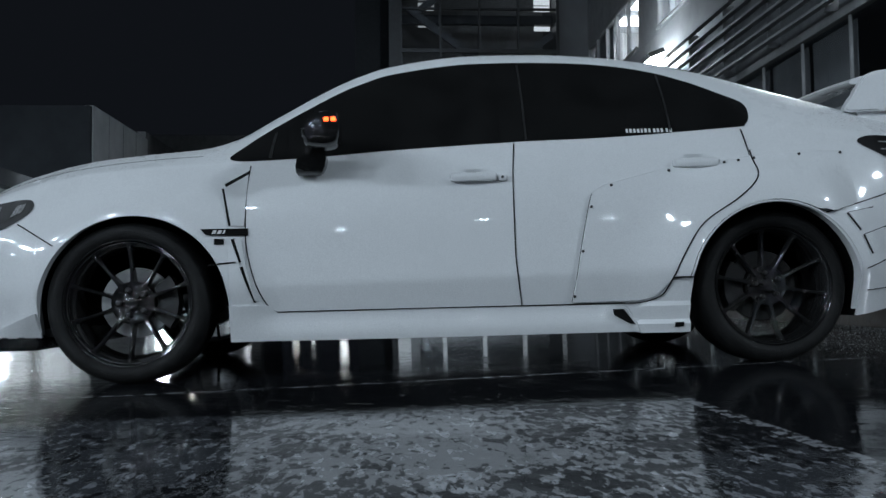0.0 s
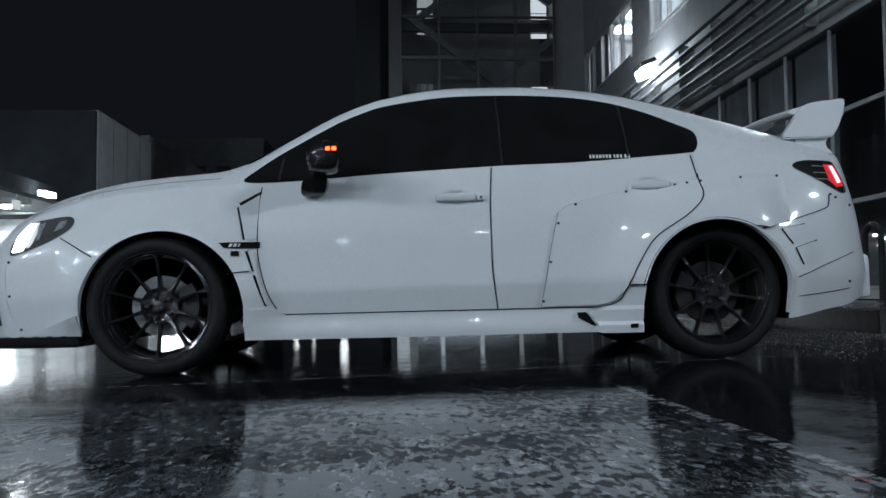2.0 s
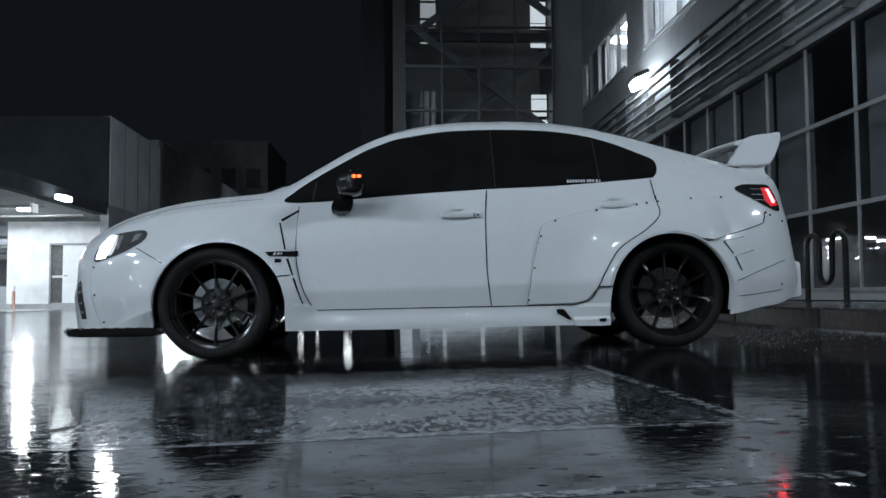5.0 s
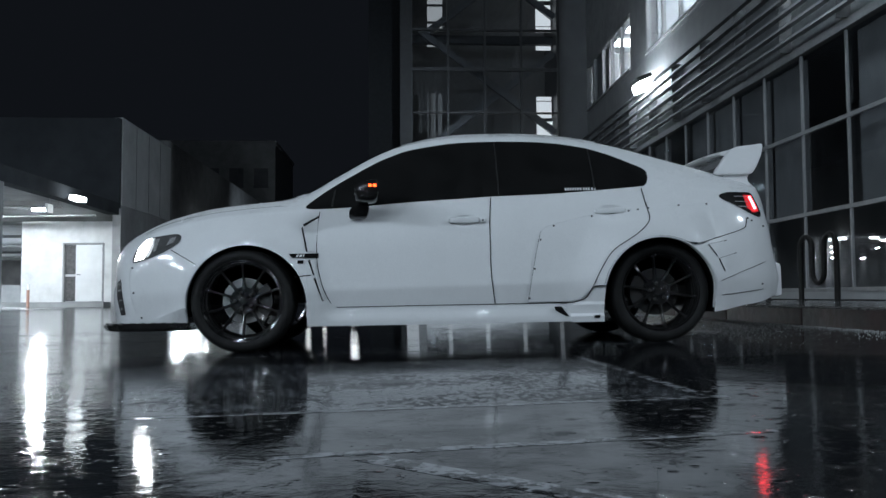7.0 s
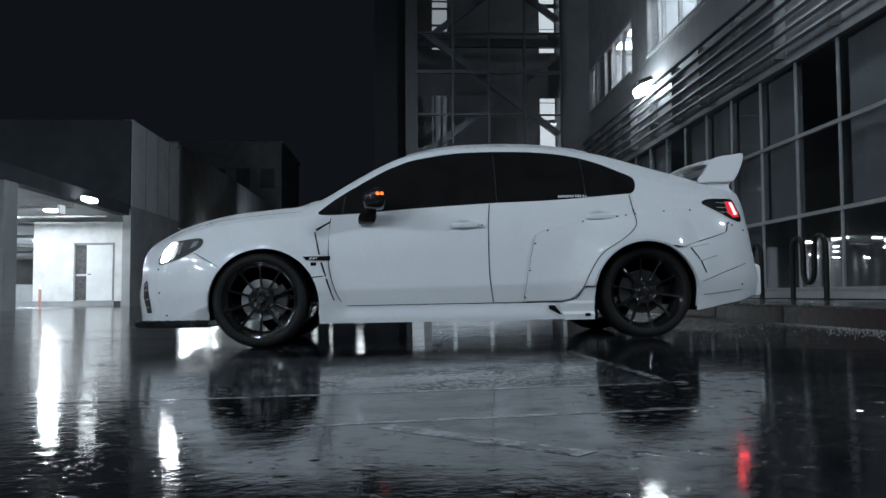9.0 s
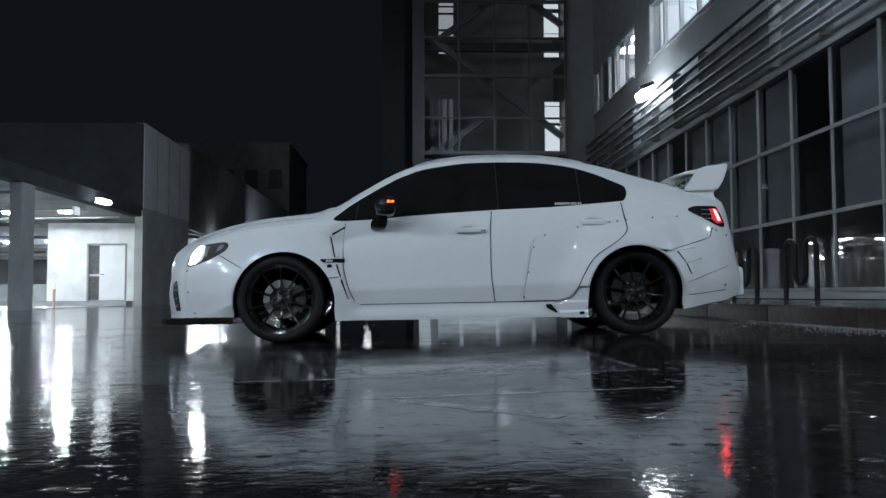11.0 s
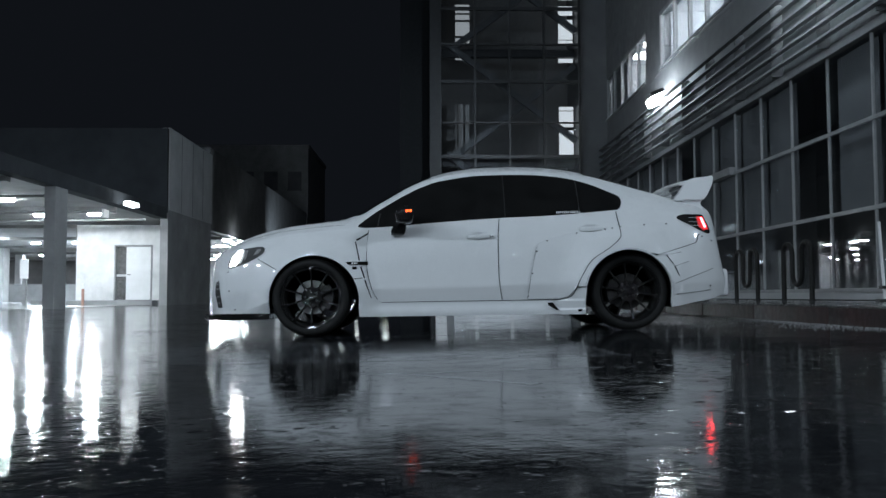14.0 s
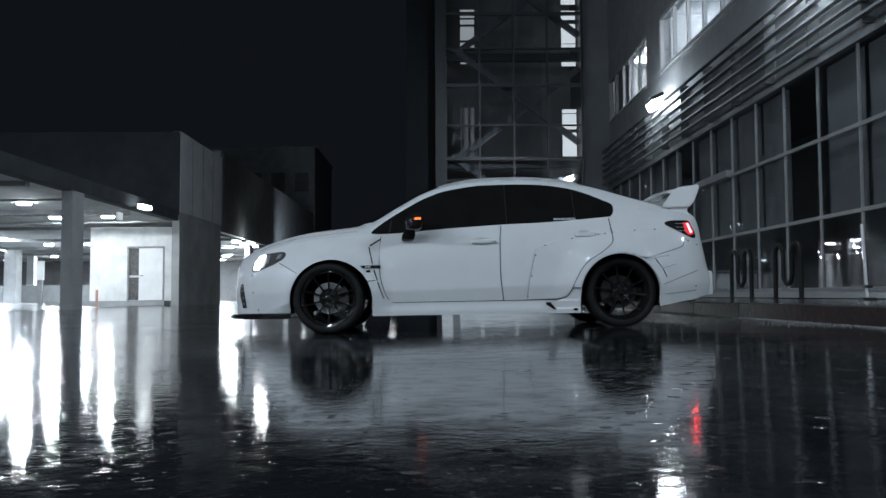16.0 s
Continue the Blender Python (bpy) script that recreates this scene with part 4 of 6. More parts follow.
def build_gravel():
    """Wet grit washed up along the foot of the kerb, with grains added over the rise before it for glints."""
    rng = random.Random(7)
    spots = []
    for i in range(7000):
        y = rng.uniform(-3.0, 11.0)
        x = KX - 0.012 - abs(rng.gauss(0, 0.11 + 0.05 * math.sin(3.1 * y)))
        r = rng.uniform(0.0016, 0.0046)
        spots.append(((x, y, ground_z(x) + r * 0.4), r, [rng.uniform(0, 3) for k in range(3)]))
    # grains added over the rise, standing in for office window reflections
    for i in range(1500):
        x, y = KX - rng.uniform(0.1, 1.0), rng.gauss(0.6, 0.8)
        r = rng.uniform(0.0014, 0.0034)
        spots.append(((x, y, ground_z(x) + r * 0.4), r, [rng.uniform(0, 3) for k in range(3)]))
    tagged(new("gravel", scatter("gravel", spots, GRIT)), "wet grey grit along the foot of the kerb", "gravel", kind="stuff")


build_gravel()

# ---- the car: its surface as functions of length (x, nose negative), half width (y) and height (z) ----


def curve(*knots):
    """A smooth curve through (x, value) knots, level beyond its ends."""
    xs, vs = [k[0] for k in knots], [k[1] for k in knots]
    n = len(xs)
    d = [(vs[i + 1] - vs[i]) / (xs[i + 1] - xs[i]) for i in range(n - 1)]
    m = [d[0]] + [0 if d[i - 1] * d[i] <= 0 else 2 * d[i - 1] * d[i] / (d[i - 1] + d[i]) for i in range(1, n - 1)] + [d[-1]]

    def at(x):
        if x <= xs[0]:
            return vs[0]
        if x >= xs[-1]:
            return vs[-1]
        i = max(j for j in range(n - 1) if xs[j] <= x)
        h = xs[i + 1] - xs[i]
        t = (x - xs[i]) / h
        return ((2 * t ** 3 - 3 * t * t + 1) * vs[i] + (t ** 3 - 2 * t * t + t) * h * m[i]
                + (3 * t * t - 2 * t ** 3) * vs[i + 1] + (t ** 3 - t * t) * h * m[i + 1])
    return at


def ease(a, b, v):
    t = min(max((v - a) / (b - a), 0.0), 1.0)
    return t * t * (3 - 2 * t)


centre_z = curve((-2.32, 0.50), (-2.28, 0.60), (-2.22, 0.72), (-2.12, 0.785), (-2.01, 0.838), (-1.86, 0.885), (-1.70, 0.928), (-1.54, 0.962), (-1.29, 0.990),
                 (-1.10, 1.016), (-0.95, 1.10), (-0.77, 1.204), (-0.52, 1.330), (-0.31, 1.404), (-0.10, 1.456), (0.14, 1.483), (0.40, 1.488), (0.67, 1.478),
                 (0.90, 1.450), (1.08, 1.408), (1.35, 1.315), (1.60, 1.208), (1.76, 1.145), (1.90, 1.105), (2.03, 1.085), (2.08, 1.06), (2.12, 0.97),
                 (2.16, 0.78), (2.20, 0.62), (2.24, 0.52), (2.26, 0.49))
rail_y = curve((-2.32, 0.22), (-2.2, 0.40), (-2.05, 0.52), (-1.8, 0.63), (-1.4, 0.70), (-1.0, 0.71), (-0.75, 0.665), (-0.5, 0.63), (0.0, 0.585), (0.5, 0.575),
               (0.9, 0.575), (1.1, 0.57), (1.3, 0.575), (1.6, 0.615), (1.9, 0.645), (2.1, 0.61), (2.26, 0.38))
rail_z = curve((-2.32, 0.48), (-2.28, 0.575), (-2.2, 0.70), (-2.05, 0.778), (-1.88, 0.842), (-1.7, 0.889), (-1.5, 0.925), (-1.3, 0.945), (-1.08, 0.963), (-0.95, 0.985),
               (-0.76, 1.094), (-0.51, 1.240), (-0.39, 1.296), (-0.26, 1.338), (0.0, 1.381), (0.17, 1.391), (0.40, 1.392), (0.66, 1.378), (0.89, 1.352),
               (1.07, 1.322), (1.23, 1.283), (1.35, 1.248), (1.5, 1.200), (1.63, 1.158), (1.75, 1.120), (1.88, 1.082), (2.0, 1.055), (2.08, 1.01), (2.12, 0.93), (2.16, 0.755), (2.20, 0.60),
               (2.24, 0.505), (2.26, 0.475))
belt_z = curve((-2.32, 0.44), (-2.28, 0.50), (-2.2, 0.60), (-2.05, 0.70), (-1.9, 0.765), (-1.6, 0.835), (-1.3, 0.868), (-0.92, 0.888), (-0.69, 0.899), (-0.26, 0.930), (0.26, 0.958),
               (0.70, 0.973), (1.23, 1.008), (1.45, 1.0), (1.7, 0.985), (1.9, 0.965), (2.04, 0.945), (2.08, 0.92), (2.12, 0.85), (2.16, 0.70), (2.20, 0.57), (2.24, 0.49), (2.26, 0.46))
belt_y = curve((-2.32, 0.34), (-2.2, 0.54), (-2.05, 0.67), (-1.9, 0.745), (-1.6, 0.815), (-1.3, 0.835), (-0.92, 0.815), (0, 0.803), (0.7, 0.803), (1.23, 0.795),
               (1.5, 0.80), (1.8, 0.785), (1.97, 0.74), (2.08, 0.67), (2.18, 0.58), (2.26, 0.43))
wide_y = curve((-2.32, 0.44), (-2.2, 0.66), (-2.05, 0.79), (-1.9, 0.845), (-1.7, 0.878), (-1.3, 0.885), (0, 0.882), (1.0, 0.885), (1.7, 0.885), (1.90, 0.855), (2.05, 0.785), (2.15, 0.695), (2.22, 0.60), (2.26, 0.50))
F_ARCH, R_ARCH = (-1.296, 0.296, 0.374), (1.300, 0.305, 0.366)


def side(x, z):
    """Half width of the body at length x and height z, up to the roof rail."""
    zb, zr = belt_z(x), rail_z(x)
    wy, by = wide_y(x), belt_y(x)
    if z <= zb:
        mid = 0.17 + 0.55 * (zb - 0.17)
        y = wy
        if z > mid:
            y -= (wy - by) * ((z - mid) / (zb - mid)) ** 2.1
        fold = 0.385 + 0.02 * ease(-0.8, 1.0, x)
        if z < fold:
            y -= 0.32 * (math.hypot(fold - z, 0.008) - 0.008)
        for (cx, cz, r), rise, reach in ((F_ARCH, 0.050, 0.20), (R_ARCH, 0.058, 0.26)):
            d = math.hypot(x - cx, (z - cz) if z > cz else 0.35 * (z - cz))
            y += rise * (1 - ease(r, r + reach, d)) * (1 - ease(0.80, 0.93, z))
        for hx, hz in ((0.083, 0.806), (1.02, 0.850)):
            y -= 0.030 * math.exp(-((((x - hx + 0.01) / 0.062) ** 2 + ((z - hz) / 0.030) ** 2) ** 2))
        return y
    u = min((z - zb) / max(zr - zb, 1e-4), 1.0)
    return by + (rail_y(x) - by) * u + 0.022 * 4 * u * (1 - u) * min(1.0, (zr - zb) / 0.3)


def low_edge(x):
    for cx, cz, r in (F_ARCH, R_ARCH):
        if abs(x - cx) < r:
            return cz + math.sqrt(r * r - (x - cx) ** 2)
    if x < F_ARCH[0]:
        return 0.195
    if x > R_ARCH[0]:
        return 0.185 + 0.05 * ease(1.6, 2.0, x) + 0.06 * ease(1.95, 2.25, x)
    return 0.165


def section(x):
    """Half section from the lower edge to the centre line."""
    zl, zb, zr, zc, ry = low_edge(x), belt_z(x), rail_z(x), centre_z(x), rail_y(x)
    zl = min(zl, zb - 0.05)
    pts = [(side(x, zl + (zb - zl) * i / 20), zl + (zb - zl) * i / 20) for i in range(21)]
    pts += [(side(x, zb + (zr - zb) * i / 10), zb + (zr - zb) * i / 10) for i in range(1, 11)]
    pts += [(ry * (1 - i / 10), zr + (zc - zr) * (1 - (1 - i / 10) ** 2.2)) for i in range(1, 11)]
    return pts


def top(x, y):
    zr, zc = rail_z(x), centre_z(x)
    return zr + (zc - zr) * (1 - min(abs(y) / rail_y(x), 1.0) ** 2.2)


car = stand("sports_sedan", 0, 0, SLOPE * 1.325, "white wide-body sports sedan, wet, parked with lamps lit", "car")
car.matrix_world = pose(0, 0, SLOPE * 1.325, 0, -math.degrees(math.atan(SLOPE)), 0)


def build_shell():
    xs = set(round(-2.32 + 0.04 * i, 4) for i in range(116)) | {2.26, -2.30, -2.27, -2.25, -2.21, 2.11, 2.13, 2.15, 2.17, 2.19, 2.21, 2.23, 2.25}
    for cx, cz, r in (F_ARCH, R_ARCH):
        xs = {x for x in xs if abs(abs(x - cx) - r) > 0.004}
        xs |= {round(cx + r * math.cos(math.pi * i / 40), 5) for i in range(1, 40)}
        xs |= {cx - r - 0.0004, cx - r + 0.0004, cx + r - 0.0004, cx + r + 0.0004}
    xs = sorted(x for x in xs if -2.2901 <= x <= 2.2601)
    bm = bmesh.new()
    rings = []
    for x in xs:
        half = section(x)
        ring = [bm.verts.new((x, -y, z)) for y, z in half] + [bm.verts.new((x, y, z)) for y, z in reversed(half[:-1])]
        rings.append(ring)
    for p, q in zip(rings, rings[1:]):
        for i in range(len(p) - 1):
            bm.faces.new((p[i], p[i + 1], q[i + 1], q[i]))
    bm.faces.new(rings[0])
    bm.faces.new(rings[-1])
    # the lower edge turned inwards
    low = []
    for k in (0, -1):
        sign = 1 if k == 0 else -1
        inner = [bm.verts.new((r[k].co.x, r[k].co.y + sign * 0.05, r[k].co.z + 0.004)) for r in rings]
        for i in range(len(rings) - 1):
            bm.faces.new((rings[i][k], rings[i + 1][k], inner[i + 1], inner[i]))
    part("body", bm, WHITE, car, "wet white paint", smooth=38)


build_shell()


def dense(points, closed=True, n=6):
    """Round a polygon off with a spline through its corners."""
    out = []
    m = len(points)
    for i in range(m if closed else m - 1):
        p0, p1, p2, p3 = (points[(i + k) % m] if closed else points[min(max(i + k, 0), m - 1)] for k in (-1, 0, 1, 2))
        for j in range(n):
            t = j / n
            out.append(tuple(0.5 * (2 * p1[a] + (p2[a] - p0[a]) * t + (2 * p0[a] - 5 * p1[a] + 4 * p2[a] - p3[a]) * t * t + (3 * p1[a] - p0[a] - 3 * p2[a] + p3[a]) * t ** 3) for a in (0, 1)))
    if not closed:
        out.append(tuple(points[-1]))
    return out


def patch(outline, sign, off, depth, step=0.03, lift=None):
    """A panel lying on the car's side inside an outline of (x, z), raised by off and turned in at its rim."""
    bm = bmesh.new()
    bm.faces.new([bm.verts.new((x, 0, z)) for x, z in outline])
    for axis in (0, 2):
        vals = [p[0 if axis == 0 else 1] for p in outline]
        lo, hi = min(vals), max(vals)
        n = max(1, math.ceil((hi - lo) / step))
        for i in range(1, n):
            at = lo + (hi - lo) * i / n
            co, no = [0, 0, 0], [0, 0, 0]
            co[axis], no[axis] = at, 1
            bmesh.ops.bisect_plane(bm, geom=bm.verts[:] + bm.edges[:] + bm.faces[:], plane_co=co, plane_no=no)
    for v in bm.verts:
        v.co.y = sign * (side(v.co.x, v.co.z) + off + (lift(v.co.x, v.co.z) if lift else 0))
    rim = [e for e in bm.edges if e.is_boundary]
    made = bmesh.ops.extrude_edge_only(bm, edges=rim)
    for v in made["geom"]:
        if isinstance(v, bmesh.types.BMVert):
            v.co.y -= sign * depth
    return bm


def seam(points, sign, width=0.0045, off=0.0045, lift=None):
    """A dark line along the side, for shut lines and for shade at edges."""
    bm = bmesh.new()
    pts = dense(points, closed=False, n=8)
    rows = []
    for i, (x, z) in enumerate(pts):
        a, b = pts[max(i - 1, 0)], pts[min(i + 1, len(pts) - 1)]
        d = Vector((b[0] - a[0], b[1] - a[1])).normalized()
        w = Vector((-d.y, d.x)) * width / 2
        rows.append([bm.verts.new((x + s * w.x, sign * (side(x, z) + off + (lift(x, z) - 0.005 if lift else 0)), z + s * w.y)) for s in (-1, 1)])
    for p, q in zip(rows, rows[1:]):
        bm.faces.new((p[0], p[1], q[1], q[0]))
    made = bmesh.ops.extrude_face_region(bm, geom=bm.faces[:])
    for v in made["geom"]:
        if isinstance(v, bmesh.types.BMVert):
            v.co.y -= sign * 0.004
    return bm


FRONT_EDGE = [(-0.845, 0.874), (-0.858, 0.761), (-0.860, 0.578), (-0.842, 0.463), (-0.815, 0.371), (-0.781, 0.302), (-0.747, 0.273)]
B_LINE = [(0.249, 0.950), (0.233, 0.80), (0.230, 0.600), (0.234, 0.436), (0.256, 0.271)]
REAR_EDGE = [(0.664, 0.269), (0.740, 0.268), (0.820, 0.292), (0.857, 0.349), (0.912, 0.463), (0.996, 0.588), (1.142, 0.685), (1.226, 0.758), (1.247, 0.816), (1.246, 0.900), (1.236, 1.000)]
BELT = [(-0.69, 0.893), (-0.26, 0.924), (0.245, 0.951)]
BELT_R = [(0.255, 0.952), (0.70, 0.967), (1.21, 1.000)]
DLO = [(-0.925, 0.902), (-0.70, 0.901), (-0.265, 0.932), (0.256, 0.960), (0.70, 0.975), (1.20, 1.010), (1.262, 1.022), (1.290, 1.062), (1.296, 1.112), (1.276, 1.145), (1.20, 1.184),
       (1.06, 1.250), (0.88, 1.306), (0.66, 1.340), (0.40, 1.352), (0.17, 1.350), (-0.008, 1.339), (-0.255, 1.298), (-0.38, 1.256), (-0.505, 1.200), (-0.745, 1.062), (-0.88, 0.965)]
FLARE = [(0.468, 0.275), (0.502, 0.476), (0.542, 0.663), (0.560, 0.725), (0.595, 0.752), (0.639, 0.767), (0.893, 0.827), (1.186, 0.865), (1.456, 0.889), (1.655, 0.893),
         (1.74, 0.915), (1.80, 0.80), (1.70, 0.664), (1.545, 0.626), (1.50, 0.634)]


dlo_top = curve((-0.88, 0.965), (-0.745, 1.062), (-0.505, 1.200), (-0.38, 1.256), (-0.255, 1.298), (-0.008, 1.339), (0.17, 1.350), (0.40, 1.352), (0.66, 1.340), (0.88, 1.306),
                (1.06, 1.250), (1.20, 1.184), (1.276, 1.145))


flare_top = curve((0.56, 0.740), (0.639, 0.767), (0.893, 0.827), (1.186, 0.865), (1.456, 0.889), (1.655, 0.893), (1.80, 0.905))


def flare_swell(x, z):
    """The over-fender swells out over a hand's width below its upper edge, and stands proud along its front."""
    return 0.005 + 0.020 * ease(0.012, 0.075, flare_top(x) - z) * ease(0.75, 1.10, x) * ease(1.72, 1.45, x) - 0.022 * ease(1.52, 1.74, x)


def arch_points(arch, a0, a1, grow=0.0, n=14):
    cx, cz, r = arch
    return [(cx + (r + grow) * math.cos(radians(a0 + (a1 - a0) * i / n)), cz + (r + grow) * math.sin(radians(a0 + (a1 - a0) * i / n))) for i in range(n + 1)]


def build_side(sign):
    # doors, with handles
    front = [(-0.84, 0.884)] + BELT + B_LINE[1:] + [(-0.747, 0.273)] + FRONT_EDGE[-2:0:-1]
    door = part("front_door", patch(front, sign, 0.003, 0.012, 0.016), WHITE, car, smooth=38)
    rear = BELT_R + REAR_EDGE[-2::-1] + [(0.262, 0.271)] + [(x + 0.006, z) for x, z in B_LINE[-2:0:-1]]
    door_r = part("rear_door", patch(rear, sign, 0.003, 0.012, 0.016), WHITE, car, smooth=38)
    for owner, hx, hz in ((door, 0.083, 0.799), (door_r, 1.02, 0.843)):
        y = side(hx - 0.1, hz)
        bm = boxed(hx - 0.112, hx + 0.082, -0.018, 0.018, hz - 0.020, hz + 0.018, 0.013)
        for v in bm.verts:
            v.co.y += sign * (y + 0.026 - 0.9 * (v.co.x - hx) ** 2)
            v.co.z += -0.25 * (v.co.x - hx) ** 2 + 0.008
        part("handle", bm, WHITE, owner, smooth=40)
        part("handle_end", boxed(hx + 0.086, hx + 0.122, sign * (y - 0.01), sign * (y + 0.028), hz - 0.012, hz + 0.016, 0.006), WHITE, owner, smooth=40)
        part("lock", rod(bmesh.new(), (hx + 0.104, sign * (y + 0.02), hz + 0.002), (hx + 0.104, sign * (y + 0.031), hz + 0.002), 0.006), STEEL, owner)
    # glass and its black surround
    surround = part("window_surround", patch(dense(DLO), sign, 0.003, 0.01, 0.04), BLACK_GLOSS, car, "black gloss window surround", smooth=38)

    def window(lo, hi):
        n = max(6, int((hi - lo) / 0.05))
        bottom = [(lo + (hi - lo) * i / n, belt_z(lo + (hi - lo) * i / n) + 0.012) for i in range(n + 1)]
        topline = [(lo + (hi - lo) * i / n, dlo_top(lo + (hi - lo) * i / n) - 0.014) for i in range(n, -1, -1)]
        return [p for p in bottom] + [p for p in topline if p[1] > belt_z(p[0]) + 0.05]

    part("front_window", patch(window(-0.66, 0.19), sign, 0.005, 0.004, 0.04), TINT, car, "dark tinted side window", smooth=38)
    rear_win = part("rear_window", patch(window(0.315, 0.915), sign, 0.005, 0.004, 0.04), TINT, car, "dark tinted side window", smooth=38)
    part("quarter_window", patch(window(0.945, 1.235), sign, 0.005, 0.004, 0.04), TINT, car, "dark tinted quarter window", smooth=38)
    part("corner_window", patch([(-0.86, 0.905), (-0.70, 0.908), (-0.70, 1.055), (-0.73, 1.045), (-0.80, 0.985)], sign, 0.005, 0.004, 0.04), TINT, car, smooth=38)
    # bars paler than the surround: the glass-edge highlight is put into their colour
    for x in (0.302, 0.928):
        zb, zt = belt_z(x) + 0.01, dlo_top(x) - 0.012
        part("window_bar", patch([(x - 0.004, zb), (x + 0.004, zb), (x + 0.004, zt), (x - 0.004, zt)], sign, 0.007, 0.006, 0.05), CALIPER, surround)
    part("window_bar", patch([(-0.775, 0.908), (-0.762, 0.908), (-0.745, 1.030), (-0.756, 1.022)], sign, 0.008, 0.006, 0.05), CALIPER, surround)
    # lettering band on the glass, as plain blocks
    x = 0.735
    for i, w in enumerate((15, 17, 16, 17, 15, 17, 16, 0, 15, 17, 16, 6, 16, 17)):
        w *= 0.001
        if w:
            part("sticker_block", patch([(x, 0.991), (x + w - 0.006, 0.991), (x + w - 0.006, 1.009), (x, 1.009)], sign, 0.0065, 0.001, 0.05), STICKER, rear_win)
        x += w or 0.006
    # shut lines
    part("panel_gap", seam(REAR_EDGE[:10], sign, off=0.021, lift=flare_swell), GAP, car)
    part("panel_gap", seam(REAR_EDGE[8:], sign), GAP, car)
    for line in (FRONT_EDGE, B_LINE, [(-0.747, 0.271), (-0.2, 0.270), (0.3, 0.268), (0.74, 0.267)], [(-1.764, 0.650), (-1.60, 0.556)],
                 [(1.523, 0.621), (1.70, 0.665), (1.875, 0.717), (1.905, 0.745), (1.915, 0.789)]):
        part("panel_gap", seam(line, sign), GAP, car)
    part("panel_gap", seam([(-1.98, 0.775), (-1.85, 0.822), (-1.65, 0.866), (-1.45, 0.893), (-1.22, 0.915), (-1.05, 0.925)], sign, 0.003, 0.0005), GAP, car)
    for arch, a0, a1 in ((F_ARCH, -12, 192), (R_ARCH, -8, 176)):
        ring = []
        for x, z in arch_points(arch, a0, a1, -0.001, 48):
            ring.append((x, sign * (side(x, max(z, 0.2)) + (0.030 * ease(0.28, 0.42, z) if arch is R_ARCH else 0.001)), z))
        part("arch_lip", tube(ring, 0.0045 if arch is R_ARCH else 0.0025, 8), WHITE, car, smooth=50)
    # riveted over-fender
    over = FLARE + arch_points(R_ARCH, 62, 166, 0.006) + [(0.93, 0.372), (0.875, 0.372), (0.80, 0.292), (0.735, 0.277)]
    flare = part("over_fender", patch(over, sign, 0.012, 0.020, 0.025, flare_swell), WHITE, car, "riveted white over-fender", smooth=38)
    rim = [(x, sign * (side(x, z) + 0.010 + flare_swell(x, z)), z) for x, z in dense(FLARE[:10], closed=False, n=5)]
    part("rolled_edge", tube(rim, 0.0032, 8), WHITE, flare, smooth=50)
    # dark strip painted as the shadow beside the over-fender's front edge
    part("panel_gap", seam([(x - 0.0035, z) for x, z in FLARE[:4]], sign, 0.0018, 0.0045), GAP, flare)
    for x, z in ((0.473, 0.300), (0.507, 0.485), (0.549, 0.668), (0.638, 0.757), (0.886, 0.815), (1.186, 0.853), (1.255, 0.862), (1.456, 0.877), (1.648, 0.884)):
        y = side(x, z) + 0.012 + flare_swell(x, z)
        part("rivet", rod(bmesh.new(), (x, sign * y, z), (x, sign * (y + 0.005), z), 0.0062, 10), BLACK_MATT, flare)
    for x, z in ((-2.023, 0.546), (-2.013, 0.388), (-1.969, 0.232), (1.955, 0.775), (1.925, 0.79), (2.05, 0.74), (2.02, 0.36)):
        y = side(x, z)
        part("rivet", rod(bmesh.new(), (x, sign * (y - 0.002), z), (x, sign * (y + 0.005), z), 0.0062, 10), BLACK_MATT, car)
    # sill skirt
    skirt = [(-0.927, 0.156), (-0.2, 0.150), (0.76, 0.147), (0.72, 0.250), (0.70, 0.261), (0.3, 0.262), (-0.2, 0.264), (-0.735, 0.264), (-0.777, 0.299), (-0.926, 0.299)]
    sk = part("side_skirt", patch(skirt, sign, 0.006, 0.05, 0.03, lambda x, z: 0.030 * (1 - ease(0.17, 0.262, z)) * ease(-0.93, -0.72, x)), WHITE, car, smooth=32)
    block = [(0.749, 0.142), (0.940, 0.143), (0.939, 0.205), (0.941, 0.271), (0.949, 0.363), (0.868, 0.364), (0.820, 0.285), (0.745, 0.258), (0.690, 0.255), (0.705, 0.238), (0.731, 0.190)]
    part("skirt_end", patch(block, sign, 0.016, 0.06, 0.02, lambda x, z: 0.020 * (1 - ease(0.188, 0.198, z)) + 0.010 * (1 - ease(0.255, 0.270, z))), WHITE, sk, smooth=25)
    part("panel_gap", seam([(0.866, 0.367), (0.905, 0.368), (0.947, 0.367)], sign, 0.005, 0.030), GAP, sk)
    part("skirt_vent", patch([(0.636, 0.243), (0.675, 0.244), (0.725, 0.180), (0.706, 0.181), (0.641, 0.219)], sign, 0.034, 0.03, 0.02, lambda x, z: 0.010 * ease(0.26, 0.19, z)), GAP, sk)
    part("skirt_badge", patch([(0.876, 0.165), (0.911, 0.166), (0.911, 0.186), (0.876, 0.185)], sign, 0.050, 0.01, 0.02), BLACK_GLOSS, sk)
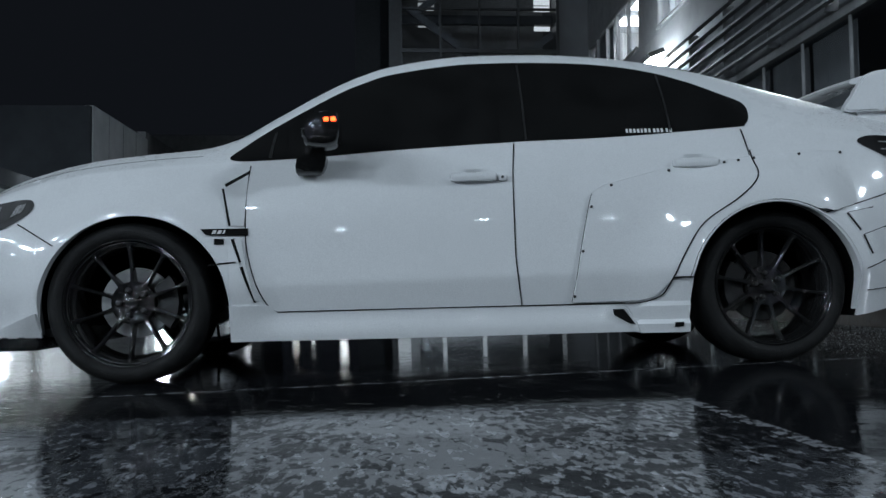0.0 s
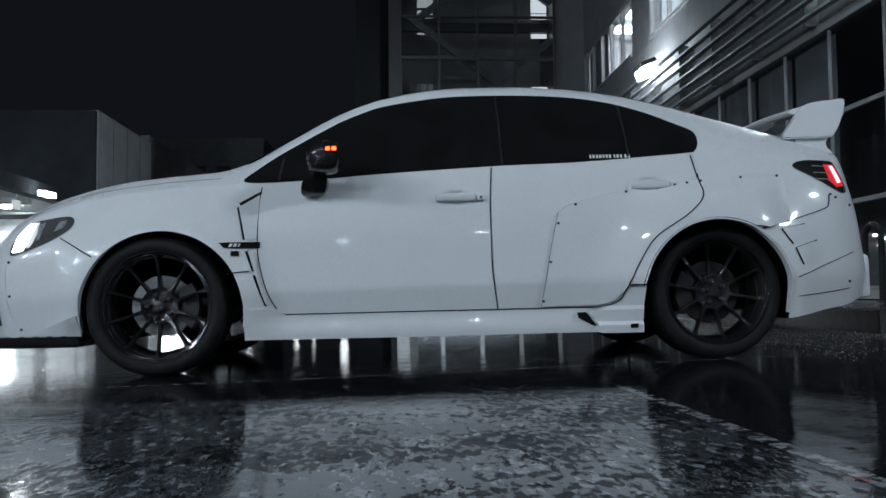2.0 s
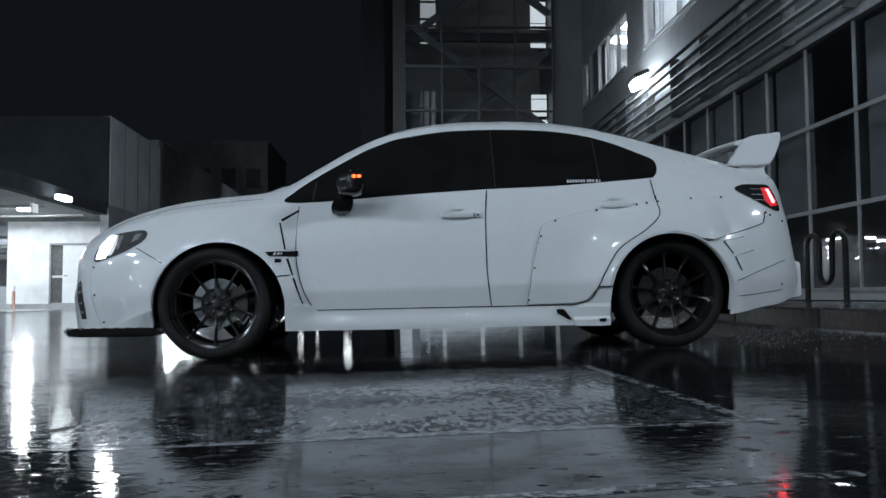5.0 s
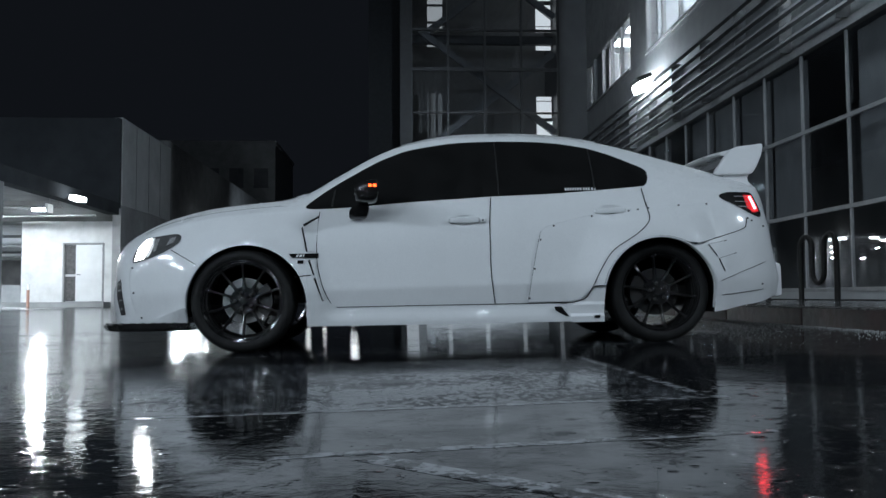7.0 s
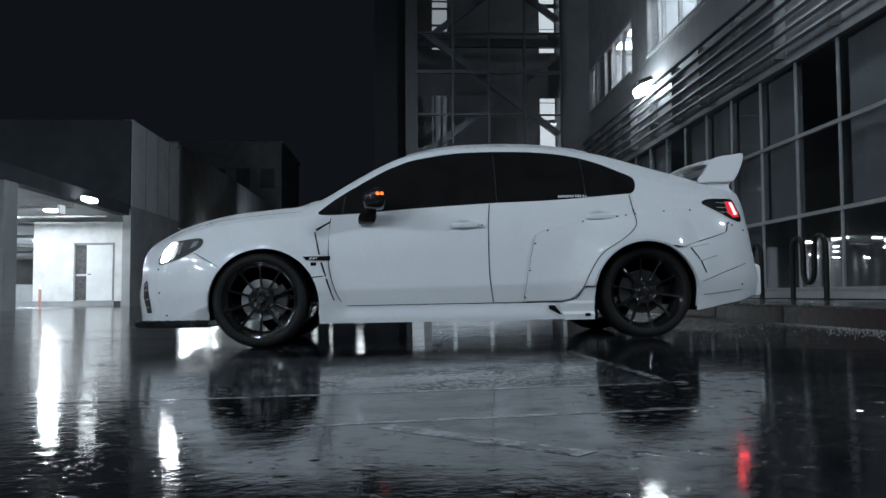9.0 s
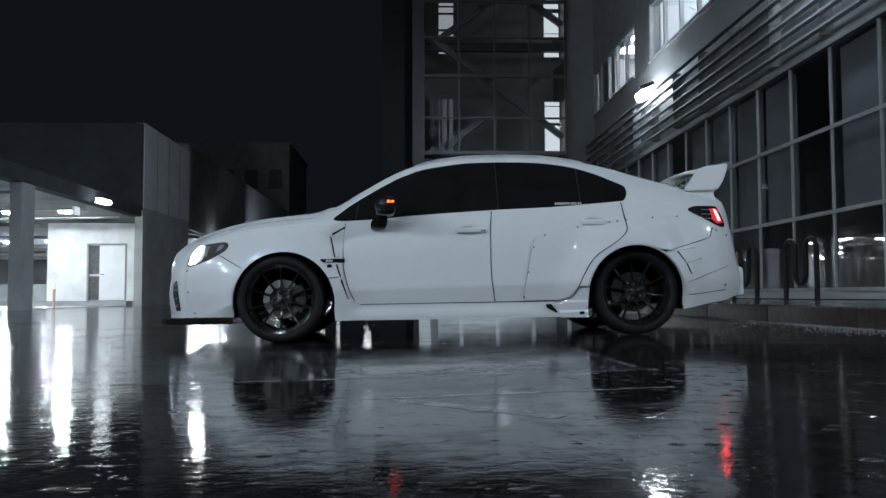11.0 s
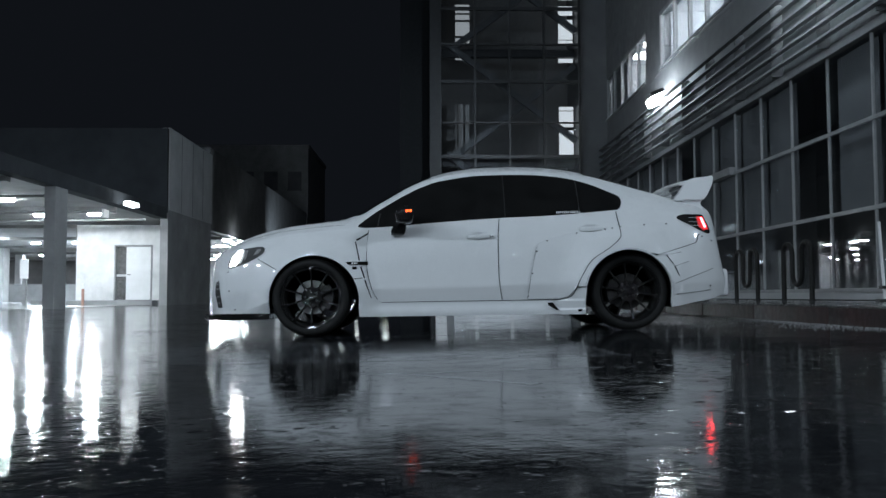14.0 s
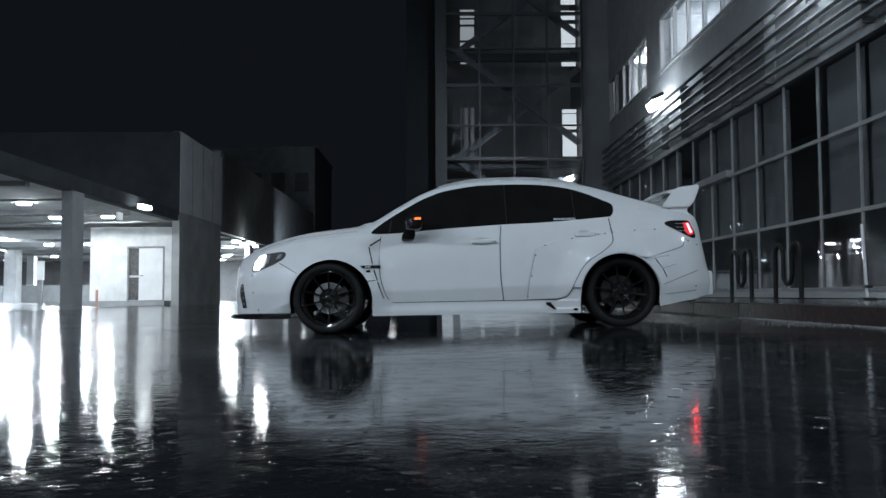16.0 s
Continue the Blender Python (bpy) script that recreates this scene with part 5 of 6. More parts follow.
    # fender vents and badge
    for a, b, w in (((-0.944, 0.790), (-0.846, 0.848), 0.016), ((-0.950, 0.778), (-0.920, 0.622), 0.016), ((-0.907, 0.568), (-0.877, 0.474), 0.016), ((-0.873, 0.456), (-0.825, 0.312), 0.015)):
        d = Vector((b[0] - a[0], b[1] - a[1])).normalized()
        n = Vector((-d.y, d.x)) * w / 2
        quad = [(a[0] - n.x, a[1] - n.y), (b[0] - n.x * 0.7, b[1] - n.y * 0.7), (b[0] + n.x * 0.7, b[1] + n.y * 0.7), (a[0] + n.x, a[1] + n.y)]
        part("fender_vent", patch(quad, sign, 0.003, 0.012, 0.03), GAP, car, "narrow black vent slot")
    vent = part("vent_blade", patch([(-0.946, 0.776), (-0.852, 0.836), (-0.866, 0.62), (-0.914, 0.622)], sign, 0.006, 0.01, 0.03, lambda x, z: 0.014 * ease(-0.86, -0.95, x)), WHITE, car, smooth=30)
    part("vent_blade", patch([(-0.90, 0.566), (-0.874, 0.566), (-0.856, 0.46), (-0.834, 0.37), (-0.812, 0.318), (-0.826, 0.318), (-0.872, 0.474)], sign, 0.004, 0.01, 0.03, lambda x, z: 0.010 * ease(-0.80, -0.90, x)), WHITE, car, smooth=30)
    badge = part("fender_badge", patch([(-1.029, 0.608), (-0.849, 0.611), (-0.849, 0.581), (-1.007, 0.584)], sign, 0.010, 0.012, 0.03), BLACK_GLOSS, car, "black fender badge with silver marks")
    for x0, x1 in ((-0.985, -0.968), (-0.965, -0.948), (-0.945, -0.935)):
        part("mark", patch([(x0, 0.588), (x1 - 0.004, 0.588), (x1 + 0.002, 0.603), (x0 + 0.006, 0.603)], sign, 0.0125, 0.002, 0.03), STICKER, badge)
    part("small_badge", patch([(-0.976, 0.546), (-0.940, 0.546), (-0.940, 0.568), (-0.976, 0.569)], sign, 0.006, 0.006, 0.03), BLACK_GLOSS, car)
    part("fender_step", seam([(-1.00, 0.464), (-0.94, 0.470), (-0.895, 0.474)], sign, 0.006), GAP, car)
    # lamps
    lens = part("headlight", patch(dense([(-2.010, 0.655), (-1.937, 0.725), (-1.836, 0.745), (-1.735, 0.752), (-1.706, 0.730), (-1.728, 0.688), (-1.817, 0.636), (-1.940, 0.591), (-2.020, 0.580)], n=4), sign, 0.004, 0.02, 0.03), LENS, car, "smoked headlight, lit", smooth=40)
    part("lit_element", patch([(-2.008, 0.593), (-1.952, 0.599), (-1.926, 0.640), (-1.905, 0.700), (-1.902, 0.729), (-1.940, 0.725), (-1.994, 0.668)], sign, 0.007, 0.004, 0.03), HEADLIGHT, lens, "glowing white lamp")
    # the bowl glows by itself, in place of lamp light on the reflector
    part("lamp_bowl", patch(dense([(-1.930, 0.612), (-1.905, 0.625), (-1.886, 0.680), (-1.884, 0.728), (-1.900, 0.726), (-1.908, 0.68)], n=4), sign, 0.006, 0.004, 0.03), LAMP_BOWL, lens, "lamp bowl, glowing for the lamp light on it")
    part("reflector", patch([(-1.875, 0.643), (-1.775, 0.683), (-1.74, 0.733), (-1.825, 0.723), (-1.85, 0.688)], sign, 0.006, 0.003, 0.03), LENS, lens)
    part("reflector", patch([(-1.885, 0.640), (-1.868, 0.648), (-1.850, 0.728), (-1.885, 0.722)], sign, 0.007, 0.003, 0.03), SILVER, lens, "silver reflector")
    part("reflector", patch([(-1.800, 0.680), (-1.752, 0.700), (-1.738, 0.735), (-1.775, 0.728)], sign, 0.009, 0.003, 0.03), SILVER, lens, "silver reflector")
    tail = part("tail_lamp", patch(dense([(1.748, 0.930), (1.79, 0.962), (1.90, 0.968), (1.985, 0.966), (2.01, 0.93), (2.045, 0.83), (2.02, 0.80), (1.95, 0.822), (1.862, 0.868)], n=4), sign, 0.005, 0.02, 0.03), TAIL_LENS, car, "smoked tail lamp with a red lit bar", smooth=40)
    part("red_lens", patch([(1.925, 0.948), (1.990, 0.948), (2.030, 0.838), (1.975, 0.828), (1.935, 0.862)], sign, 0.007, 0.004, 0.02), RED_GLOW, tail, "glowing red lens")
    part("light_bar", patch([(1.960, 0.940), (1.982, 0.940), (2.012, 0.855), (1.986, 0.850)], sign, 0.010, 0.004, 0.02), TAILLIGHT, tail, "glowing red bar")
    for z in (0.935, 0.900, 0.866):
        part("lens_rib", patch([(1.85, z), (1.95, z), (1.95, z + 0.004), (1.85, z + 0.004)], sign, 0.008, 0.003, 0.03), SILVER, tail)
    # rear bumper: dark strips for the shade along its creases, and two chevron vents
    for line in ([(1.690, 0.385), (1.85, 0.440), (2.05, 0.505)], [(1.702, 0.294), (1.88, 0.309), (2.028, 0.326)]):
        part("bumper_crease", seam(line, sign, 0.003), GAP, car)
    for a, b, c in (((1.755, 0.643), (1.621, 0.618), (1.675, 0.545)), ((1.819, 0.563), (1.687, 0.526), (1.722, 0.446))):
        part("bumper_vent", seam([b, ((b[0] + c[0]) / 2, (b[1] + c[1]) / 2), c], sign, 0.011), GAP, car, "black vent slot")
        part("bumper_crease", seam([a, ((a[0] + b[0]) / 2, (a[1] + b[1]) / 2), b], sign, 0.004), GAP, car)
        part("vent_blade", patch([b, a, (a[0] + 0.02, a[1] - 0.05), c], sign, 0.004, 0.012, 0.02, lambda x, z, b=b: 0.009 * ease(b[0] + 0.12, b[0] + 0.02, x)), WHITE, car, smooth=30)
    # front bumper winglet
    part("bumper_winglet", patch([(-1.666, 0.292), (-1.895, 0.217), (-1.93, 0.200), (-1.664, 0.196)], sign, 0.003, 0.02, 0.03, lambda x, z: 0.034 * ease(-1.93, -1.70, x) * ease(0.19, 0.30, z + 0.32 * (-1.666 - x))), WHITE, car, smooth=30)
    # raised corner panel of the nose, its edge along the rivets
    corner = dense([(-2.040, 0.535), (-2.045, 0.44), (-2.026, 0.33), (-1.985, 0.215)], closed=False, n=5) + dense([(-2.085, 0.210), (-2.108, 0.33), (-2.118, 0.44), (-2.100, 0.535)], closed=False, n=5)
    part("bumper_corner", patch(corner, sign, 0.003, 0.010, 0.02), WHITE, car, smooth=30)
    # corner intake of the nose
    intake = part("corner_intake", patch([(-2.205, 0.457), (-2.155, 0.478), (-2.122, 0.310), (-2.116, 0.250), (-2.182, 0.248), (-2.212, 0.360)], sign, 0.004, 0.02, 0.03), BLACK_MATT, car, "black corner intake with chrome slats")
    for z in (0.280, 0.335, 0.400, 0.440):
        part("intake_slat", patch([(-2.190, z), (-2.142, z + 0.004), (-2.142, z + 0.018), (-2.190, z + 0.012)], sign, 0.010, 0.008, 0.03), SILVER, intake)
    # door mirror
    mirror = part("door_mirror", mirror_shell(sign), BLACK_GLOSS, car, "black gloss door mirror", smooth=60)
    foot = bmesh.new()
    rings = []
    for z, x0, x1, y0, y1 in ((0.822, -0.646, -0.560, 0.860, 0.895), (0.832, -0.654, -0.545, 0.860, 0.915), (0.856, -0.654, -0.534, 0.85, 0.935), (0.880, -0.646, -0.528, 0.85, 0.955), (0.915, -0.608, -0.532, 0.86, 0.985), (0.935, -0.600, -0.530, 0.90, 1.00)):
        rings.append([foot.verts.new((x, sign * y, z)) for x, y in ((x0, y0), (x1, y0), (x1, y1), ((x0 + x1) / 2 - 0.01, y1 + 0.012), (x0, y1 - 0.015))])
    for p, q in zip(rings, rings[1:]):
        for i in range(5):
            foot.faces.new((p[i], p[(i + 1) % 5], q[(i + 1) % 5], q[i]))
    foot.faces.new(rings[0])
    foot.faces.new(rings[-1])
    part("mirror_foot", foot, BLACK_GLOSS, mirror, smooth=35)
    for x in (-0.524, -0.497):
        part("indicator", boxed(x, x + 0.020, sign * 1.103 - 0.008, sign * 1.103 + 0.008, 0.996, 1.013, 0.005), INDICATOR, mirror, "small amber indicator")


def mirror_shell(sign):
    """Housing lofted outwards over an angular outline."""
    outline = dense([(-0.617, 0.960), (-0.612, 1.000), (-0.588, 1.027), (-0.546, 1.044), (-0.500, 1.046), (-0.475, 1.034), (-0.466, 0.985), (-0.474, 0.930), (-0.504, 0.908), (-0.560, 0.908), (-0.602, 0.920)], n=4)
    cx, cz = -0.525, 0.99
    bm = bmesh.new()
    rings = []
    for y, k, back in ((0.915, 0.70, 0.02), (0.935, 0.90, 0.01), (0.975, 1.0, 0), (1.03, 1.0, 0), (1.070, 0.965, 0.004), (1.095, 0.84, 0.012), (1.106, 0.60, 0.02)):
        rings.append([bm.verts.new((cx + (x - cx) * k + back, sign * y, cz + (z - cz) * k)) for x, z in outline])
    for p, q in zip(rings, rings[1:]):
        for i in range(len(p)):
            j = (i + 1) % len(p)
            bm.faces.new((p[i], p[j], q[j], q[i]))
    bm.faces.new(rings[0])
    bm.faces.new(rings[-1])
    return bm


for s in (-1, 1):
    build_side(s)


def top_patch(outline, off, step=0.06):
    """A panel lying on the car's upper surface inside an outline of (x, y)."""
    bm = bmesh.new()
    bm.faces.new([bm.verts.new((x, y, 0)) for x, y in outline])
    for axis in (0, 1):
        vals = [p[axis] for p in outline]
        lo, hi = min(vals), max(vals)
        n = math.ceil((hi - lo) / step)
        for i in range(1, n):
            co, no = [0, 0, 0], [0, 0, 0]
            co[axis], no[axis] = lo + (hi - lo) * i / n, 1
            bmesh.ops.bisect_plane(bm, geom=bm.verts[:] + bm.edges[:] + bm.faces[:], plane_co=co, plane_no=no)
    for v in bm.verts:
        v.co.z = top(v.co.x, v.co.y) + off
    made = bmesh.ops.extrude_edge_only(bm, edges=[e for e in bm.edges if e.is_boundary])
    for v in made["geom"]:
        if isinstance(v, bmesh.types.BMVert):
            v.co.z -= off + 0.004
    return bm


part("windscreen", top_patch([(-1.06, -0.25), (-1.02, -0.5), (-0.93, -0.62), (-0.32, -0.53), (-0.30, 0), (-0.32, 0.53), (-0.93, 0.62), (-1.02, 0.5), (-1.06, 0.25)], 0.004), TINT, car, "dark windscreen", smooth=40)
part("rear_screen", top_patch([(1.02, -0.50), (1.58, -0.56), (1.60, 0), (1.58, 0.56), (1.02, 0.50), (0.99, 0)], 0.004), TINT, car, "dark rear screen", smooth=40)

def build_wing():
    wing = part("rear_wing", blade_mesh(), WHITE, car, "tall white rear wing", smooth=40)
    for s in (-1, 1):
        plate = bmesh.new()
        outline = dense([(2.134, 1.307), (2.098, 1.20), (2.045, 1.118), (2.005, 1.098), (1.90, 1.096), (1.775, 1.100), (1.83, 1.18), (1.895, 1.262), (1.955, 1.292), (2.05, 1.303)], n=4)
        f = plate.faces.new([plate.verts.new((x, 0, z)) for x, z in outline])
        made = bmesh.ops.extrude_face_region(plate, geom=[f])
        for v in made["geom"]:
            if isinstance(v, bmesh.types.BMVert):
                v.co.y += 0.045
        for v in plate.verts:
            v.co.y += s * (0.615 + 0.05 * (1.3 - v.co.z) / 0.2) - 0.022
        bmesh.ops.bevel(plate, geom=[e for e in plate.edges if len(e.link_faces) == 2 and e.calc_face_angle(0) > 1.0], offset=0.008, segments=2, affect="EDGES")
        part("end_plate", plate, WHITE, wing, smooth=40)
        stem = bmesh.new()
        rings = []
        for z, x0, x1, w in ((1.02, 1.85, 2.04, 0.05), (1.05, 1.86, 2.01, 0.045), (1.075, 1.85, 2.005, 0.045), (1.11, 1.83, 2.02, 0.05)):
            rings.append([stem.verts.new((x, s * 0.64 + dy, z)) for x, dy in ((x0, -w / 2), (x1, -w / 2), (x1, w / 2), (x0, w / 2))])
        for p, q in zip(rings, rings[1:]):
            for i in range(4):
                stem.faces.new((p[i], p[(i + 1) % 4], q[(i + 1) % 4], q[i]))
        stem.faces.new(rings[0])
        stem.faces.new(rings[-1])
        part("stem", stem, WHITE, wing)


def blade_mesh():
    """The aerofoil between the end plates, slightly arched."""
    bm = bmesh.new()
    rings = []
    for i in range(17):
        y = -0.61 + 1.22 * i / 16
        lift = 0.03 * (1 - (y / 0.61) ** 2)
        ring = []
        for j in range(20):
            a = 2 * math.pi * j / 20
            c = (1 + math.cos(a)) / 2
            t = 0.020 * math.sin(a) * (1.3 - c)
            ring.append(bm.verts.new((1.84 + 0.29 * c, y, 1.245 + 0.052 * c + t + lift)))
        rings.append(ring)
    for p, q in zip(rings, rings[1:]):
        for j in range(20):
            k = (j + 1) % 20
            bm.faces.new((p[j], p[k], q[k], q[j]))
    bm.faces.new(rings[0])
    bm.faces.new(rings[-1])
    return bm


build_wing()


def plan_plate(outline, z0, z1, bevel=0.0):
    bm = bmesh.new()
    f = bm.faces.new([bm.verts.new((x, y, z0)) for x, y in outline])
    made = bmesh.ops.extrude_face_region(bm, geom=[f])
    for v in made["geom"]:
        if isinstance(v, bmesh.types.BMVert):
            v.co.z = z1
    if bevel:
        bmesh.ops.bevel(bm, geom=[e for e in bm.edges if len(e.link_faces) == 2 and e.calc_face_angle(0) > 1.0], offset=bevel, segments=2, affect="EDGES")
    return bm


half = [(-2.345, 0.0), (-2.338, 0.30), (-2.30, 0.50), (-2.215, 0.68), (-2.105, 0.80), (-1.95, 0.875), (-1.80, 0.905), (-1.69, 0.915)]
plate = half + [(-1.66, 0.915), (-1.66, 0.6)] + [(-1.66, -0.6), (-1.66, -0.915)] + [(x, -y) for x, y in half[:0:-1]]
part("front_splitter", plan_plate(plate, 0.148, 0.198, 0.013), BLACK_GLOSS, car, "wet black front splitter")
part("bumper_base", plan_plate([(x + 0.10, y * 0.90) for x, y in plate], 0.196, 0.230), BLACK_MATT, car)
for s in (-1, 1):
    for i in range(7):
        x = -2.16 + 0.07 * i
        part("splitter_bolt", rod(bmesh.new(), (x, s * (0.77 + 0.018 * i), 0.190), (x, s * (0.77 + 0.018 * i), 0.201), 0.012, 8), STEEL, car)
# grille in the nose
part("grille", boxed(-2.305, -2.24, -0.33, 0.33, 0.25, 0.47, 0.01), BLACK_MATT, car)
for z in (0.29, 0.34, 0.39, 0.44):
    part("grille_bar", boxed(-2.315, -2.30, -0.32, 0.32, z - 0.006, z + 0.006), CHROME, car)
part("grille_frame", boxed(-2.32, -2.27, -0.35, 0.35, 0.352, 0.368, 0.006), BLACK_GLOSS, car)
# rear box corner and under tray
part("rear_valance", boxed(2.12, 2.25, -0.60, 0.60, 0.27, 0.505, 0.03), WHITE, car, smooth=40)
part("diffuser", boxed(1.70, 2.12, -0.52, 0.52, 0.23, 0.31, 0.02), BLACK_MATT, car)
part("under_tray", boxed(-2.2, -1.66, -0.58, 0.58, 0.165, 0.42), BLACK_MATT, car, "black under tray")
part("under_tray", boxed(-1.66, 1.62, -0.50, 0.50, 0.30, 0.46), BLACK_MATT, car)
part("under_tray", boxed(1.62, 2.08, -0.56, 0.56, 0.22, 0.42), BLACK_MATT, car)
part("under_tray", boxed(-0.90, 0.90, -0.83, 0.83, 0.16, 0.36), BLACK_MATT, car)


def wheel_well(cx, cz, r, sign):
    bm = bmesh.new()
    n = 24
    rings = []
    for y in (sign * 0.50, sign * 0.872):
        rings.append([bm.verts.new((cx + (r + 0.012) * math.cos(math.pi * (i / n * 1.2 - 0.1)), y, cz + (r + 0.012) * math.sin(math.pi * (i / n * 1.2 - 0.1)))) for i in range(n + 1)])
    for i in range(n):
        bm.faces.new((rings[0][i], rings[0][i + 1], rings[1][i + 1], rings[1][i]))
    bm.faces.new([v for v in rings[0] if v.co.z > cz + 0.05])
    made = bmesh.ops.solidify(bm, geom=bm.faces[:], thickness=0.01)
    return bm


for s in (-1, 1):
    for arch in (F_ARCH, R_ARCH):
        part("wheel_well", wheel_well(*arch, s), GAP, car)


# ---- wheels ----
def build_wheel_meshes():
    tyre = mesh_of(lathe([(0.245, 0.012), (0.256, 0.0), (0.275, -0.008), (0.298, -0.006), (0.312, 0.006), (0.321, 0.028), (0.325, 0.06), (0.326, 0.125), (0.325, 0.19), (0.319, 0.225), (0.300, 0.245), (0.262, 0.245), (0.245, 0.235)], 72, True), "tyre", RUBBER, 50)
    rim = [(0.246, 0.006), (0.249, -0.002), (0.253, -0.003), (0.255, 0.006), (0.247, 0.014), (0.243, 0.009), (0.239, 0.010), (0.236, 0.022), (0.230, 0.03), (0.222, 0.075), (0.215, 0.14), (0.235, 0.22), (0.243, 0.235), (0.250, 0.235), (0.250, 0.02)]
    barrel = mesh_of(lathe(rim, 64, True), "wheel", WHEEL_BLACK, 40)
    spoke = bmesh.new()
    rings = []
    for r, w, y, t in ((0.060, 0.034, 0.064, 0.045), (0.095, 0.022, 0.060, 0.042), (0.14, 0.016, 0.050, 0.038), (0.19, 0.015, 0.034, 0.034), (0.220, 0.020, 0.020, 0.034), (0.238, 0.034, 0.014, 0.03)):
        rings.append([spoke.verts.new((r, yy, ww)) for yy, ww in ((y, -w * 0.32), (y, w * 0.32), (y + t * 0.5, w / 2), (y + t, w / 2), (y + t, -w / 2), (y + t * 0.5, -w / 2))])
    for p, q in zip(rings, rings[1:]):
        for i in range(6):
            spoke.faces.new((p[i], p[(i + 1) % 6], q[(i + 1) % 6], q[i]))
    spoke.faces.new(rings[0])
    spoke.faces.new(rings[-1])
    bmesh.ops.bevel(spoke, geom=spoke.edges[:], offset=0.0025, segments=1, affect="EDGES")
    spoke_me = mesh_of(spoke, "spoke", WHEEL_BLACK)
    hub = mesh_of(lathe([(0.0, 0.062), (0.030, 0.062), (0.034, 0.067), (0.044, 0.070), (0.072, 0.068), (0.080, 0.062), (0.086, 0.068), (0.088, 0.105), (0.0, 0.105)], 40), "hub", WHEEL_BLACK, 40)
    cap = mesh_of(lathe([(0.0, 0.046), (0.018, 0.046), (0.026, 0.050), (0.030, 0.063), (0.0, 0.066)], 24), "centre_cap", WHEEL_BLACK, 40)
    nut = mesh_of(lathe([(0.0, 0.040), (0.008, 0.040), (0.0115, 0.044), (0.0115, 0.062), (0.0, 0.062)], 6), "lug_nut", CALIPER)
    disc = mesh_of(lathe([(0.08, 0.125), (0.141, 0.125), (0.144, 0.13), (0.144, 0.148), (0.141, 0.153), (0.08, 0.153)], 48, True), "brake_disc", DISC, 30)
    bell = mesh_of(lathe([(0.0, 0.11), (0.078, 0.11), (0.085, 0.118), (0.085, 0.15), (0.0, 0.15)], 32), "disc_bell", CALIPER, 30)
    cal = bmesh.new()
    pts = []
    for rr, ys in ((0.095, (0.10, 0.18)), (0.175, (0.10, 0.18))):
        for a in range(7):
            ang = radians(-38 + 76 * a / 6)
            pts.append([cal.verts.new((rr * math.cos(ang), y, rr * math.sin(ang))) for y in ys])
    for a in range(6):
        i, o = pts[a], pts[7 + a]
        i2, o2 = pts[a + 1], pts[8 + a]
        cal.faces.new((i[0], o[0], o2[0], i2[0]))
        cal.faces.new((i[1], i2[1], o2[1], o[1]))
        cal.faces.new((o[0], o[1], o2[1], o2[0]))
        cal.faces.new((i[0], i2[0], i2[1], i[1]))
    cal.faces.new((pts[0][0], pts[0][1], pts[7][1], pts[7][0]))
    cal.faces.new((pts[6][0], pts[13][0], pts[13][1], pts[6][1]))
    caliper = mesh_of(cal, "caliper", CALIPER, 30)
    rear_disc = mesh_of(lathe([(0.08, 0.125), (0.150, 0.125), (0.153, 0.13), (0.153, 0.148), (0.150, 0.153), (0.08, 0.153)], 48, True), "brake_disc", CALIPER, 30)
    return tyre, barrel, spoke_me, hub, cap, nut, (disc, rear_disc), bell, caliper


WHEEL_MESHES = build_wheel_meshes()


def wheel(x, y, turn, flip):
    tyre, barrel, spoke_me, hub, cap, nut, disc, bell, caliper = WHEEL_MESHES
    w = new("wheel", barrel)
    w.parent = car
    w.location = (x, y, 0.325)
    w.rotation_euler = (0, 0, math.pi if flip else 0)
    w["label"] = "gloss black ten-spoke alloy wheel"
    t = share("tyre", tyre, w, 0, 0, 0)
    t["label"] = "wet black low-profile tyre"
    for i in range(10):
        share("spoke", spoke_me, w, 0, 0, 0, ry=turn + 36 * i)
    share("hub", hub, w, 0, 0, 0)
    share("centre_cap", cap, w, 0, 0, 0)
    for i in range(5):
        a = radians(turn + 18 + 72 * i)
        share("lug_nut", nut, w, 0.054 * math.cos(a), 0.012, 0.054 * math.sin(a))
    share("brake_disc", disc[0 if x < 0 else 1], w, 0, 0, 0)
    share("disc_bell", bell, w, 0, 0, 0)
    share("caliper", caliper, w, 0, 0, 0, ry=0 if x < 0 else 180)


for x, y, turn in ((-1.325, 0.895, 18), (1.325, 0.860, 10)):
    wheel(x, -y, turn, False)
    wheel(x, y, -turn, True)


# ---- rain standing on the car ----
BEAD = gloss_wet("rain_bead", 0.66, 0.05, 0.0)


